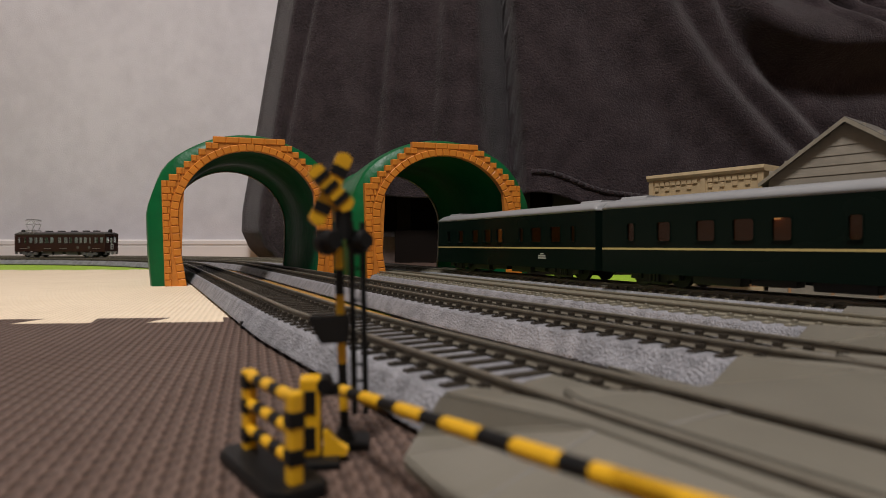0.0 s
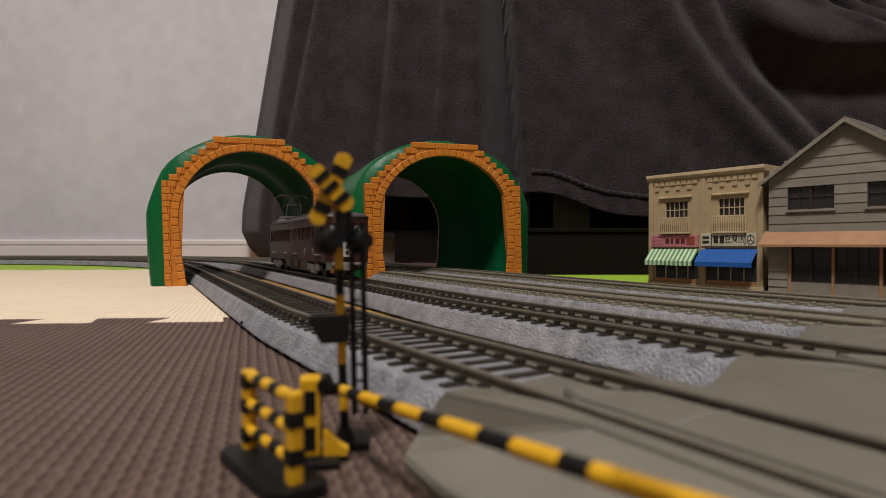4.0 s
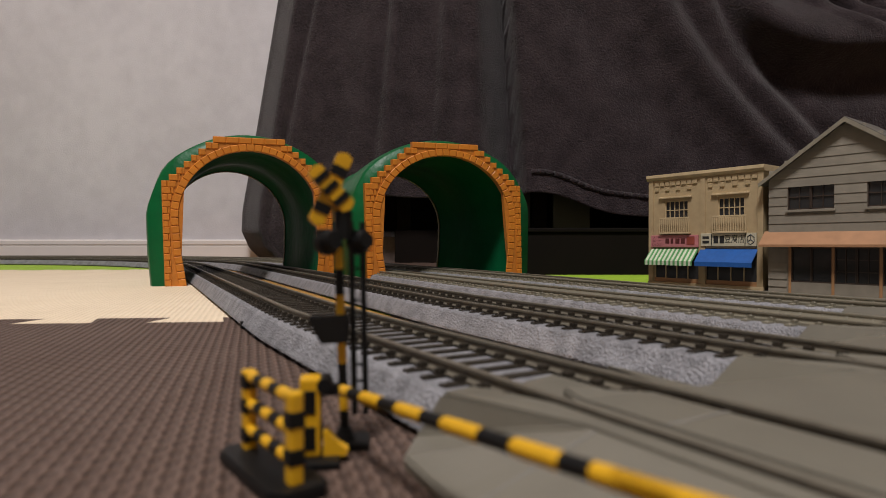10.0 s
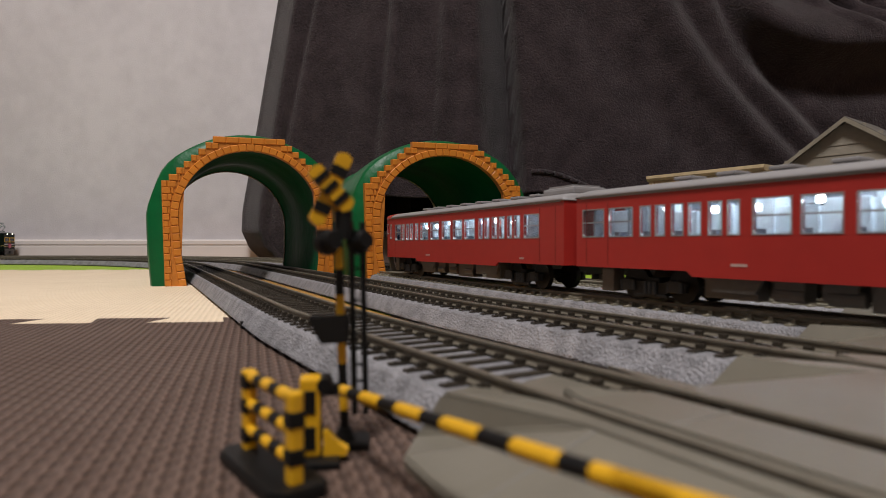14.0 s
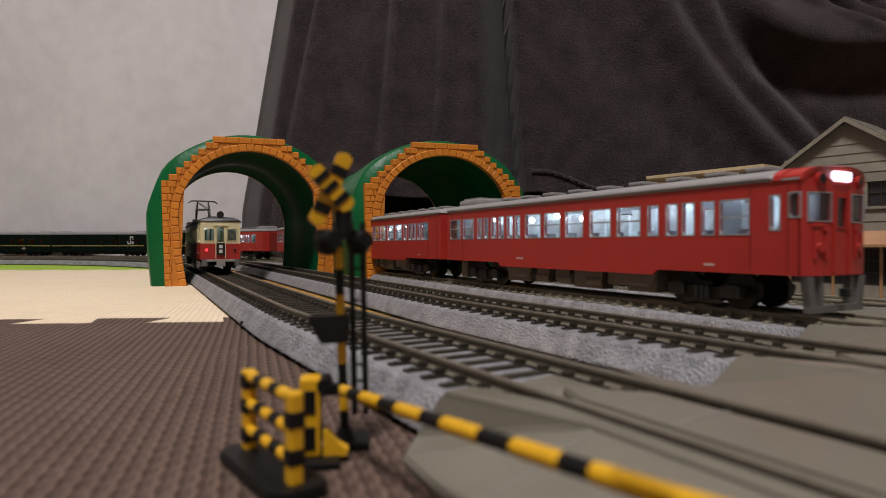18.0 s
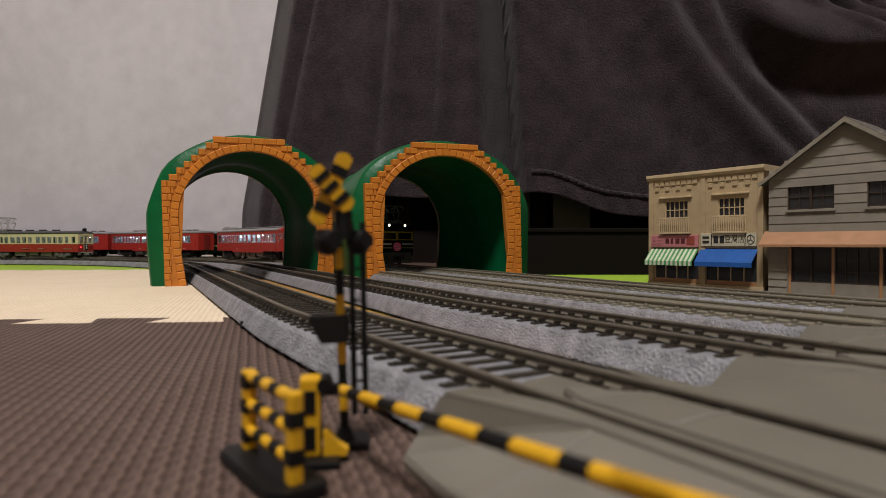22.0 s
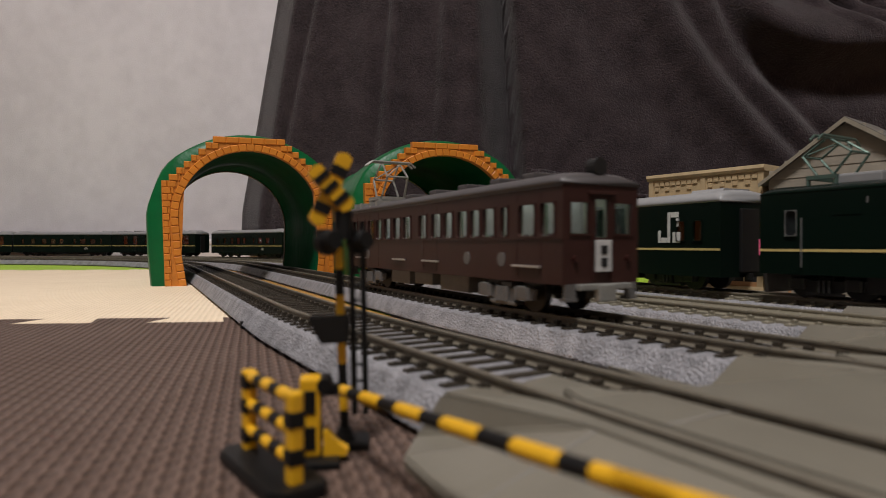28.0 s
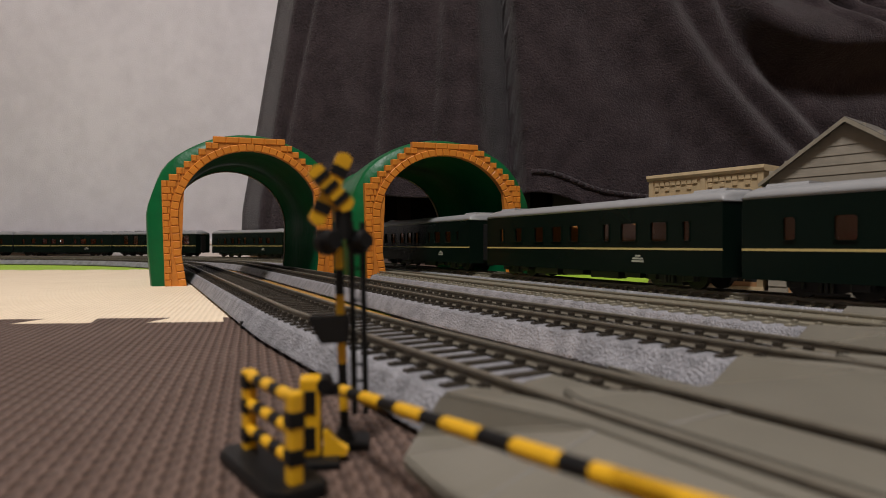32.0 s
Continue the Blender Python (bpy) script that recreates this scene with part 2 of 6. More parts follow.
# ---- room ----
FLOOR = -10.0
part("floor", boxes((-2600, 2100, -2000, 1075, FLOOR - 40, FLOOR)), FLOORWOOD)
tagged(bpy.data.objects["floor"], "orange-brown wooden floor of the room", "floor", kind="structure")
for nm, dims in (("wall_north", (-2700, 2200, 1075, 1175, FLOOR - 40, 2000)), ("wall_south", (-2700, 2200, -2100, -2000, FLOOR - 40, 2000)),
                 ("wall_west", (-2720, -2600, -2000, 1075, FLOOR - 40, 2000)), ("wall_east", (2100, 2220, -2000, 1075, FLOOR - 40, 2000))):
    tagged(part(nm, boxes(dims), WALLPAPER if nm == "wall_north" else ROOMDARK), "pale grey papered room wall" if nm == "wall_north" else "unseen room wall, darkened to cut bounced light", "wall", kind="structure")
tagged(part("ceiling", boxes((-2700, 2200, -2090, 1165, 2000, 2080)), CEILING), "plain white ceiling", "ceiling", kind="structure")
bm = bmesh.new()
prism(bm, [(1075, FLOOR), (1068, FLOOR), (1068, 25.5), (1070, 26.3), (1070, 28.2), (1068, 29), (1068, 35), (1072, 37.5), (1075, 37.5)], -2600, 2100)
tagged(part("baseboard", bm, PAINT_WHITE), "white moulded baseboard along the wall", "baseboard", kind="structure")


# ---- foam mats with jigsaw edges ----
MAT_ANGLE = 4.6
TILE = 234.0


def mat_edge(shift):
    """The tabbed edge of a mat from west to east: dovetails that fit the next mat, with a nibbled rim."""
    pts, half = [], TILE / 10
    for k in range(10):
        a, b = k * half, (k + 1) * half
        out = k % 2 == 0
        y = -14.0 if out else 0.0
        lean = 2.0
        a, b = (a - lean if k else a), (b + lean if k < 9 else b)
        for i in range(6):
            pts.append((a + (b - a) * i / 5, y + shift + (0.5 if i % 2 else 0.0)))
    return pts


def mat_mesh():
    edge = mat_edge(0.0) + mat_edge(TILE - 0.25)[::-1]
    bm = bmesh.new()
    prism(bm, edge, FLOOR, 0.0, axis="z")
    bm.normal_update()
    me = bpy.data.meshes.new("foam_mat")
    bm.to_mesh(me)
    bm.free()
    return me


def lay_mats():
    base = mat_mesh()
    a = radians(MAT_ANGLE)
    origin = np.array((-60.4, 234.5))   # a corner of the beige row
    ex, ey = np.array((math.cos(a), math.sin(a))), np.array((-math.sin(a), math.cos(a)))
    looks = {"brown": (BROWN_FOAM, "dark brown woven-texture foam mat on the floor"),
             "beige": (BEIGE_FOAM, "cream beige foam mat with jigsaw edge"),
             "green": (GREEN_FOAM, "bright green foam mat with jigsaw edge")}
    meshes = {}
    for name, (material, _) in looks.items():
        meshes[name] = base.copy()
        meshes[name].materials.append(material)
    for i in range(-6, 4):
        for j in range(-4, 4):
            name = "brown" if j < 0 else "beige" if j < 2 else "green"
            if i >= 0 and j >= 0:
                name = "green" if i < 2 and j < 2 else "brown"
            p = origin + ex * TILE * i + ey * TILE * j
            ends = [p + ex * TILE * u + ey * TILE * v for u in (-0.1, 1.1) for v in (-0.1, 1.1)]
            if max(e[1] for e in ends) > 1062:
                continue
            ob = tagged(new("foam_mat", meshes[name]), looks[name][1], "floor mat", "foam mats on the floor")
            ob.matrix_world = pose(p[0] * MM, p[1] * MM, 0, 0, 0, MAT_ANGLE)


lay_mats()


# ---- tracks ----
SIDEWAYS = np.stack((REF_T[:, 1], -REF_T[:, 0]), axis=1)
TIE_TOP = RAIL - 2.1


def tie_mesh(material, stud):
    bm = boxes((-13.0, 13.0, -0.95, 0.95, TIE_TOP - 1.9, TIE_TOP), bevel=0.25)
    for u in (-9.6, -6.6, 6.6, 9.6):
        box(bm, u - 0.75, u + 0.75, -0.75, 0.75, TIE_TOP - 0.1, TIE_TOP + 0.9)
    plain = len(bm.faces)
    for u in (-11.6, -9.6, 9.6, 11.6):
        rod(bm, (u, 0, TIE_TOP - 0.2), (u, 0, TIE_TOP + (0.15 if abs(u) > 11 else 1.05)), 0.5, 6)
    if stud is not material:
        for u in (-3.0, 4.2):
            rod(bm, (u, 0, RAIL - 1.0), (u, 0, RAIL - 0.55), 0.42, 6)
    bm.faces.ensure_lookup_table()
    for f in bm.faces[plain:]:
        f.material_index = 1
    me = bpy.data.meshes.new("sleeper")
    bm.to_mesh(me)
    bm.free()
    me.materials.append(material)
    me.materials.append(stud)
    return me


def build_tracks():
    ties = [tie_mesh(SLEEPER, SLEEPER), tie_mesh(SLEEPER_OLIVE, STUD)]
    tie = ties[0]
    tv = np.array([v.co[:] for v in tie.vertices])
    tf = [tuple(p.vertices) for p in tie.polygons]
    for k, track in enumerate(TRACKS):
        tie = ties[k > 1]
        owner = thing("model_track", "grey ballasted model railway track with dark sleepers", "railway track", "parallel model tracks")
        bm = bmesh.new()
        sweep(bm, track.p, SIDEWAYS, [(-15.0, 0.05), (-15.0, 1.2), (-17.3, 1.3), (-17.1, 1.9), (-14.4, 6.3), (-13.6, 6.9), (13.6, 6.9), (14.4, 6.3), (17.1, 1.9), (17.3, 1.3), (15.0, 1.2), (15.0, 0.05)])
        part("roadbed", bm, BALLAST, owner, "grey speckled ballast roadbed")
        for g in (-7.7, 7.7):
            bm = bmesh.new()
            c = g + (0.45 if g > 0 else -0.45)
            t, r = TIE_TOP, RAIL
            sweep(bm, track.p, SIDEWAYS, [(c - 1.1, t), (c - 1.0, t + 0.25), (c - 0.25, t + 0.45), (c - 0.25, r - 0.75), (c - 0.5, r - 0.55), (c - 0.5, r - 0.08), (c - 0.4, r),
                                          (c + 0.4, r), (c + 0.5, r - 0.08), (c + 0.5, r - 0.55), (c + 0.25, r - 0.75), (c + 0.25, t + 0.45), (c + 1.0, t + 0.25), (c + 1.1, t)])
            part("rail", bm, RAIL_OLIVE if k > 1 else RAILSIDE, owner)
        if k > 1:
            bm = bmesh.new()
            sweep(bm, track.p, SIDEWAYS, [(-9.4, 6.8), (-9.4, TIE_TOP + 0.3), (-7.0, RAIL - 0.9), (7.0, RAIL - 0.9), (9.4, TIE_TOP + 0.3), (9.4, 6.8)])
            part("tie_web", bm, SLEEPER_OLIVE, owner, "olive plastic web between the sleepers")
        n = int(track.length / 6.15)
        far_v, far_f = [], []
        for i in range(n):
            s = i * track.length / n
            a, b = track.at(s - 2), track.at(s + 2)
            mid, way = (a + b) / 2, b - a
            m = pose(mid[0] * MM, mid[1] * MM, 0, 0, 0, math.degrees(math.atan2(way[1], way[0])) - 90)
            if 70 < mid[1] < 560 and -420 < mid[0] < 420:
                ob = new("sleeper", tie)
                ob.parent = owner
                ob.matrix_basis = m
            else:
                base = len(far_v)
                w = tv @ np.array(m.to_3x3()).T + np.array(m.translation)
                far_v += [tuple(q) for q in w]
                far_f += [tuple(base + x for x in q) for q in tf]
        me = bpy.data.meshes.new("distant_sleeper")
        me.from_pydata(far_v, [], far_f)
        me.materials.append(SLEEPER_OLIVE if k > 1 else SLEEPER)
        ob = new("distant_sleeper", me)
        ob.parent = owner
        tagged(ob, kind="stuff")


build_tracks()


# ---- toy tunnels ----
def ring(width, spring, top, inset, n=28, flare=3.0):
    """A horseshoe outline from the left foot over the crown to the right foot."""
    r, pts = width - inset, []
    pts += [(-(r - flare), 0.0), (-(r - flare * 0.35), spring * 0.45)]
    for k in range(n + 1):
        a = math.pi - math.pi * k / n
        pts.append((r * math.cos(a), spring + (top - inset - spring) * math.sin(a)))
    pts += [(r - flare * 0.35, spring * 0.45), (r - flare, 0.0)]
    return pts


def tunnel(x, y, z, turn, lean, tall, broad):
    owner = thing("toy_tunnel", "green plastic toy tunnel with orange brick portal", "toy tunnel", "toy tunnels over the tracks",
                  m=pose(x * MM, y * MM, z * MM, 0, 0, turn) @ pose(0, 0, 0, 0, lean, 0))
    depth = 141.0
    # shell: ribbed outer skin and inner skin
    outer, inner = ring(68.0, 48 * tall, 104.6 * tall, 1.0, flare=1.0), ring(52.0, 44 * tall, 95.5 * tall, 0.0)
    bm = bmesh.new()
    rows = []
    steps = 26
    for k in range(steps + 1):
        v = 3.0 + (depth - 3.0) * k / steps
        w = v / depth
        swell = 3.0 * math.sin(w * math.pi * 2.0) - 3.0 * w + 1.8 * math.sin(w * 9.0 + 0.5) + 0.8 * math.sin(w * 23.0)
        line = []
        for i, (u, z) in enumerate(outer):
            g = 1 + 0.012 * swell * (0.6 + 0.4 * math.sin(i * 0.9 + w * 5))
            line.append(bm.verts.new((u * g * MM, v * MM, max(0.0, z * (1 + 0.010 * swell)) * MM)))
        rows.append(line)
    bm2 = bmesh.new()
    rows2 = []
    for k in range(9):
        v = 3.0 + (depth - 3.0) * k / 8
        sw = 1 + 0.022 * math.sin(k * 1.15 + 0.4)
        rows2.append([bm2.verts.new((u * sw * MM, v * MM, z * sw * MM)) for u, z in inner])
    for mesh, grid in ((bm, rows), (bm2, rows2)):
        for a, b in zip(grid, grid[1:]):
            for i in range(len(a) - 1):
                mesh.faces.new((a[i], b[i], b[i + 1], a[i + 1]))
    # the shell's cut edges
    for k in (0, -1):
        lip = [bm.verts.new(v.co) for v in rows2[k]]
        for i in range(len(lip) - 1):
            bm.faces.new((rows[k][i], rows[k][i + 1], lip[i + 1], lip[i]))
    bmesh.ops.recalc_face_normals(bm, faces=bm.faces)
    part("lining", bm2, TUNNEL_LINING, owner, "dull green inside of the shell", smooth=True)
    part("shell", bm, TUNNEL_GREEN, owner, "glossy green plastic shell", smooth=True)
    # rear rim
    bm = bmesh.new()
    hoop(bm, ring(53.0, 44 * tall, 96.5 * tall, 0.0), ring(51.0, 44 * tall, 94.5 * tall, 0.0), depth - 1, depth + 1.5)
    part("rear_rim", bm, RIM, owner, "pale brown rear rim")
    # portal plate and bricks
    spring, top, half = 46.0 * tall, 94.0 * tall, 49.5
    arch = ring(half, spring, top, 0.0, n=26, flare=4.0)
    steps_top = [(59.5 - 4.9 * k, 72.0 * tall + k * (31.5 * tall / 7)) for k in range(8)]
    bm = bmesh.new()
    # plate as strips between arch and outline
    def top_of(u):
        a = abs(u)
        for w, z in reversed(steps_top):
            if a <= w + 0.01:
                return z
        return 0.0
    def arch_top(u):
        r = abs(u) / half
        return 0.0 if r >= 1 else spring + (top - spring) * math.sqrt(1 - r * r)
    cuts = sorted({round(s * w, 3) for w, _ in steps_top for s in (-1, 1)} | {round(-half + half * k / 12, 3) for k in range(25)})
    for a, b in zip(cuts, cuts[1:]):
        mid = (a + b) / 2
        za, zb, zt = arch_top(a), arch_top(b), top_of(mid)
        prism(bm, [(a, za), (b, zb), (b, zt), (a, zt)] if zt > max(za, zb) + 0.1 else [(a, za - 2), (b, zb - 2), (b, zb), (a, za)], -1.0, 2.9, axis="y")
    part("portal", bm, BRICK_DARK, owner, "orange portal plate")
    stones = []
    # voussoirs and jamb stones follow the arch
    path = [Vector((u, z)) for u, z in arch]
    run = [0.0]
    for a, b in zip(path, path[1:]):
        run.append(run[-1] + (b - a).length)
    count = 47
    for k in range(count):
        ends = []
        for s in ((k + 0.025) / count * run[-1], (k + 0.975) / count * run[-1]):
            i = max(j for j in range(len(run) - 1) if run[j] <= s + 1e-6)
            f = (s - run[i]) / (run[i + 1] - run[i])
            p = path[i].lerp(path[i + 1], f)
            t = (path[i + 1] - path[i]).normalized()
            ends.append((p, Vector((-t.y, t.x))))
        (p, n1), (q, n2) = ends
        w = 5.0
        stones.append([(p.x, p.y), (q.x, q.y), (q.x + n2.x * w, q.y + n2.y * w), (p.x + n1.x * w, p.y + n1.y * w)])
    # coursed bricks outside the ring
    def clear(u, z, pad):
        if z < spring:
            return abs(u) > half + pad
        return (u / (half + pad)) ** 2 + ((z - spring) / (top - spring + pad)) ** 2 > 1
    lev, h = 0.0, 4.5 * tall
    row = 0
    while lev < 103.5 * tall - 1:
        u = -59.5
        wide = [9.6, 7.6, 10.4]
        i = row
        top_here = lev + h
        limit = max((w for w, z in steps_top if z >= top_here - 0.6), default=0)
        u = -limit
        first = True
        while u < limit - 0.6:
            size = 8.8 if lev > 97 * tall else 5.9
            w = min((size * 0.6 if (row % 2 and first) else size), limit - u)
            first = False
            mid = u + w / 2
            a, b = u, u + w
            lo = lev
            # trim against the ring
            while b - a > 1.2 and not clear(a if a > 0 else a, lev + h * 0.3, 5.6) and not clear(b, lev + h * 0.3, 5.6):
                break
            if clear(a, lev + 0.6, 5.4) and clear(b, lev + 0.6, 5.4) and (clear(mid, lev + 0.6, 5.4)):
                stones.append([(a + 0.1, lev + 0.1), (b - 0.1, lev + 0.1), (b - 0.1, lev + h - 0.1), (a + 0.1, lev + h - 0.1)])
            elif clear(a, lev + 0.6, 5.4) != clear(b, lev + 0.6, 5.4):
                inside, outside = (a, b) if clear(b, lev + 0.6, 5.4) else (b, a)
                for _ in range(12):
                    m = (inside + outside) / 2
                    if clear(m, lev + 0.6, 5.4):
                        outside = m
                    else:
                        inside = m
                far = b if outside < b and clear(b, lev + 0.6, 5.4) else a
                lo_u, hi_u = min(outside, far), max(outside, far)
                if hi_u - lo_u > 1.0:
                    stones.append([(lo_u + 0.2, lev + 0.1), (hi_u - 0.1, lev + 0.1), (hi_u - 0.1, lev + h - 0.1), (lo_u + 0.2, lev + h - 0.1)])
            u += w
        lev += h
        row += 1
    for q in stones:
        bm = bmesh.new()
        c = [sum(p[0] for p in q) / 4, sum(p[1] for p in q) / 4]
        face = [(c[0] + (u - c[0]) * 0.86, c[1] + (z - c[1]) * 0.80) for u, z in q]
        lay = [[bm.verts.new((u * MM, v * MM, z * MM)) for u, z in line] for v, line in ((-0.9, q), (-1.2, q), (-1.75, face))]
        for a, b in zip(lay, lay[1:]):
            for i in range(4):
                bm.faces.new((a[i], a[(i + 1) % 4], b[(i + 1) % 4], b[i]))
        bm.faces.new(lay[-1])
        bmesh.ops.recalc_face_normals(bm, faces=bm.faces)
        part("brick", bm, BRICK, owner)
    for ob in owner.children:
        for v in ob.data.vertices:
            v.co.x *= broad
    return owner


def hoop(bm, out, inn, a, b):
    rings = [[bm.verts.new((u * MM, v * MM, z * MM)) for u, z in line] for line, v in ((out, a), (out, b), (inn, b), (inn, a))]
    for k in range(4):
        p, q = rings[k], rings[(k + 1) % 4]
        for i in range(len(p) - 1):
            bm.faces.new((p[i], p[i + 1], q[i + 1], q[i]))
    bmesh.ops.recalc_face_normals(bm, faces=bm.faces)


RIM = shader("rim_tan", (0.30, 0.20, 0.14), 0.5)
tunnel(-136.0, 430.0, 1.3, 26.0, -1.6, 1.0, 0.985)
tunnel(4.0, 449.0, 3.2, 24.0, -1.4, 0.975, 1.07)


# ---- draped blanket and what stands under it ----
def blanket():
    """A fleece throw that hangs in folds over a low piece of furniture."""
    far = 941.0
    bm = bmesh.new()
    cols, rows = 330, 170

    def smooth(a, b, x):
        t = min(1.0, max(0.0, (x - a) / (b - a)))
        return t * t * (3 - 2 * t)

    def ridge(x, c, w):
        return math.exp(-((x - c) / w) ** 2)

    def hem_at(u):
        """The height of the lower edge at a place u along the drop."""
        return -8 + 112 * smooth(-235, -130, u) + 6 * smooth(118, 136, u) - 40 * smooth(130, 320, u) + 2 * math.sin(u * 0.045)

    def left_edge(z):
        return float(np.interp(z, (-8, 6, 24, 50, 80, 110, 160, 220, 417, 600), (-274, -284, -303, -315, -314, -309, -299, -289, -256, -240)))

    grid = []
    for j in range(rows + 1):
        h = j / rows
        line = []
        for i in range(cols + 1):
            u = -262.0 + 1180.0 * (i / cols)
            z = hem_at(u) + (600.0 - hem_at(u)) * h
            near = 1 - smooth(-262, -20, u)
            x = u + (left_edge(z) + 262) * near
            # the side that turns away towards the wall
            d = 85 * (1 - smooth(-262, -234, u)) - 6 * ridge(u, -232, 7)
            # hanging folds lean a little to the left as they fall
            v = u + 0.055 * (414 - z)
            for c, w, a in ((-206, 6, 6), (-196, 8, -4), (-150, 26, 9), (-86, 9, 7), (-72, 11, -9), (-30, 20, 7), (-4, 8, 4), (10, 13, -10)):
                d += a * ridge(v, c, w) * (0.6 + 0.5 * h)
            # the deep fold, with the next breadth of cloth hanging in front of it
            e = u - 0.075 * (414 - z)
            d += 95 * smooth(46, 112, e + 0.05 * (414 - z)) * (1 - smooth(104, 109, e))
            d -= (22.0 - 0.04 * max(0.0, 400 - z)) * smooth(104, 109, e)
            # broad drag folds that sweep down to the right
            lean = u - 0.52 * (414 - z) - 0.0011 * (414 - z) ** 2 * (u > 0)
            deep = smooth(125, 230, u) * smooth(40, 200, z)
            for c, w, a in ((205, 44, 8), (318, 38, -19), (356, 20, 6), (390, 26, -13), (426, 20, 10), (285, 24, 4)):
                d += a * ridge(lean, c, w) * deep
            # the heavy swag that crosses the upper part
            line_z = 325 + 96 * math.exp(-(u - 425) / 46) + 3 * math.sin(u * 0.03)
            swag = z - line_z
            on = smooth(395, 470, u)
            d -= 50 * on * (ridge(swag, 4, 52) if swag > 4 else ridge(swag, 4, 25))
            d += 10 * on * ridge(swag, -60, 24)
            d += 12 * on * ridge(swag, 74, 24)
            upper = z - (417 - 0.92 * (u - 586))
            for c, w, a in ((-26, 14, -8), (0, 7, 8), (18, 12, -9), (44, 8, 7), (62, 14, -8)):
                d += a * ridge(upper, c, w) * smooth(500, 560, u) * smooth(4, 26, swag)
            d += 1.2 * math.sin(u * 0.21 + z * 0.05) * ridge(z, 60, 60)
            back = 1 + max(0.0, d) / far * (1 - smooth(-234, -180, u))
            line.append(bm.verts.new((x * back * MM, (far + d) * MM, (z + (z - EYE) * (back - 1)) * MM)))
        grid.append(line)
    for a, b in zip(grid, grid[1:]):
        for i in range(cols):
            bm.faces.new((a[i], a[i + 1], b[i + 1], b[i]))
    owner = thing("draped_blanket", "dark grey fleece blanket hanging in folds over furniture", "blanket")
    ob = part("cloth", bm, CLOTH, owner, smooth=True)
    mod = ob.modifiers.new("thickness", "SOLIDIFY")
    mod.thickness = 0.004
    mod.offset = 1.0
    # stitched border above the hem
    bm = bmesh.new()
    pts = []
    for n in range(60):
        u = 137 + n * 12.0
        pts.append((u, far - 22 + 0.04 * (369 - hem_at(u)) - 3.5, hem_at(u) + 31 + 1.2 * math.sin(u * 0.05)))
    for p, q in zip(pts, pts[1:]):
        rod(bm, p, q, 3.8, 10)
    part("hem_roll", bm, CLOTH, owner, "rolled stitched hem", smooth=True)


blanket()


def cabinet():
    owner = thing("low_cabinet", "low dark wooden cabinet half hidden by a blanket", "cabinet", m=pose(0, 985 * MM, FLOOR * MM))
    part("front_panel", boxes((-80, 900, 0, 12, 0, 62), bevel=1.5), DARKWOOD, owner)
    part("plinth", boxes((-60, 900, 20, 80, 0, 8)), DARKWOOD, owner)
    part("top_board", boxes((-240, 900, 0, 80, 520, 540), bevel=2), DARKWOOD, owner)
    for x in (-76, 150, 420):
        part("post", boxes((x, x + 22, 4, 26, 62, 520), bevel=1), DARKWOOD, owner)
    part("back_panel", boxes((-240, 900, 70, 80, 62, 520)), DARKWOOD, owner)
    part("inner_panel", boxes((184, 246, 14, 22, 62, 150), bevel=1), OLIVE, owner, "olive green inner panel")
    part("inner_panel", boxes((122, 146, 14, 22, 62, 150), bevel=1), shader("grey_panel", (0.06, 0.065, 0.05), 0.6), owner, "grey inner panel")
    part("side_box", boxes((-210, -20, 30, 60, 4, 52), bevel=2), shader("taupe_box", (0.12, 0.09, 0.08), 0.6), owner, "taupe box front")


cabinet()


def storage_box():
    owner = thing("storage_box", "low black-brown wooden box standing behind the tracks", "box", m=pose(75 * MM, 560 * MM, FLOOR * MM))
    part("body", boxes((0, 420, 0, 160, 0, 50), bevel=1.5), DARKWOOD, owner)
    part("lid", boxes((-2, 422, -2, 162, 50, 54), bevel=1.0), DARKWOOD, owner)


storage_box()


# ---- rolling stock ----
def paint(name, colour, rough=0.32, **k):
    return shader(name, colour, rough, amount=0.10, scale=120.0, **k)


RED = paint("scarlet_paint", (0.40, 0.026, 0.020), 0.40)
ROOF_GREY = paint("roof_grey", (0.26, 0.25, 0.25), 0.5)
UNDER = shader("underframe_black", (0.007, 0.0065, 0.0065), 0.5)
UNDER_GREY = shader("underframe_grey", (0.12, 0.114, 0.108), 0.45)
# Added glow that fills the railcar windows with pale light.
GLOWBAR = shader("window_fill_glow", (0.8, 0.85, 0.9), 0.5, glow=(0.72, 0.82, 1.0), power=0.12)
GLASS = clear_pane("window_glass", (0.90, 0.93, 0.93), 0.35)
DARK_GLASS = shader("dark_glass", (0.012, 0.013, 0.014), 0.08)
INTERIOR = shader("interior_pale", (0.34, 0.35, 0.40), 0.6)
SEAT_BLUE = shader("seat_blue", (0.03, 0.07, 0.42), 0.6)
LED = shader("cabin_led", (0.9, 0.95, 1.0), 0.5, glow=(0.80, 0.90, 1.0), power=30.0)
LED_DIM = shader("cabin_panel", (0.8, 0.85, 0.9), 0.5, glow=(0.78, 0.88, 1.0), power=3.0)
# Emission here stands in for lamplight on the coach partitions.
WARM = shader("amber_glow_curtain", (0.45, 0.16, 0.05), 0.6, glow=(1.0, 0.42, 0.12), power=0.05)
WARM_LAMP = shader("warm_lamp", (1.0, 0.7, 0.4), 0.5, glow=(1.0, 0.60, 0.25), power=1.5)
HEAD = shader("head_lamp", (1, 0.95, 0.8), 0.4, glow=(1.0, 0.93, 0.75), power=2.6)
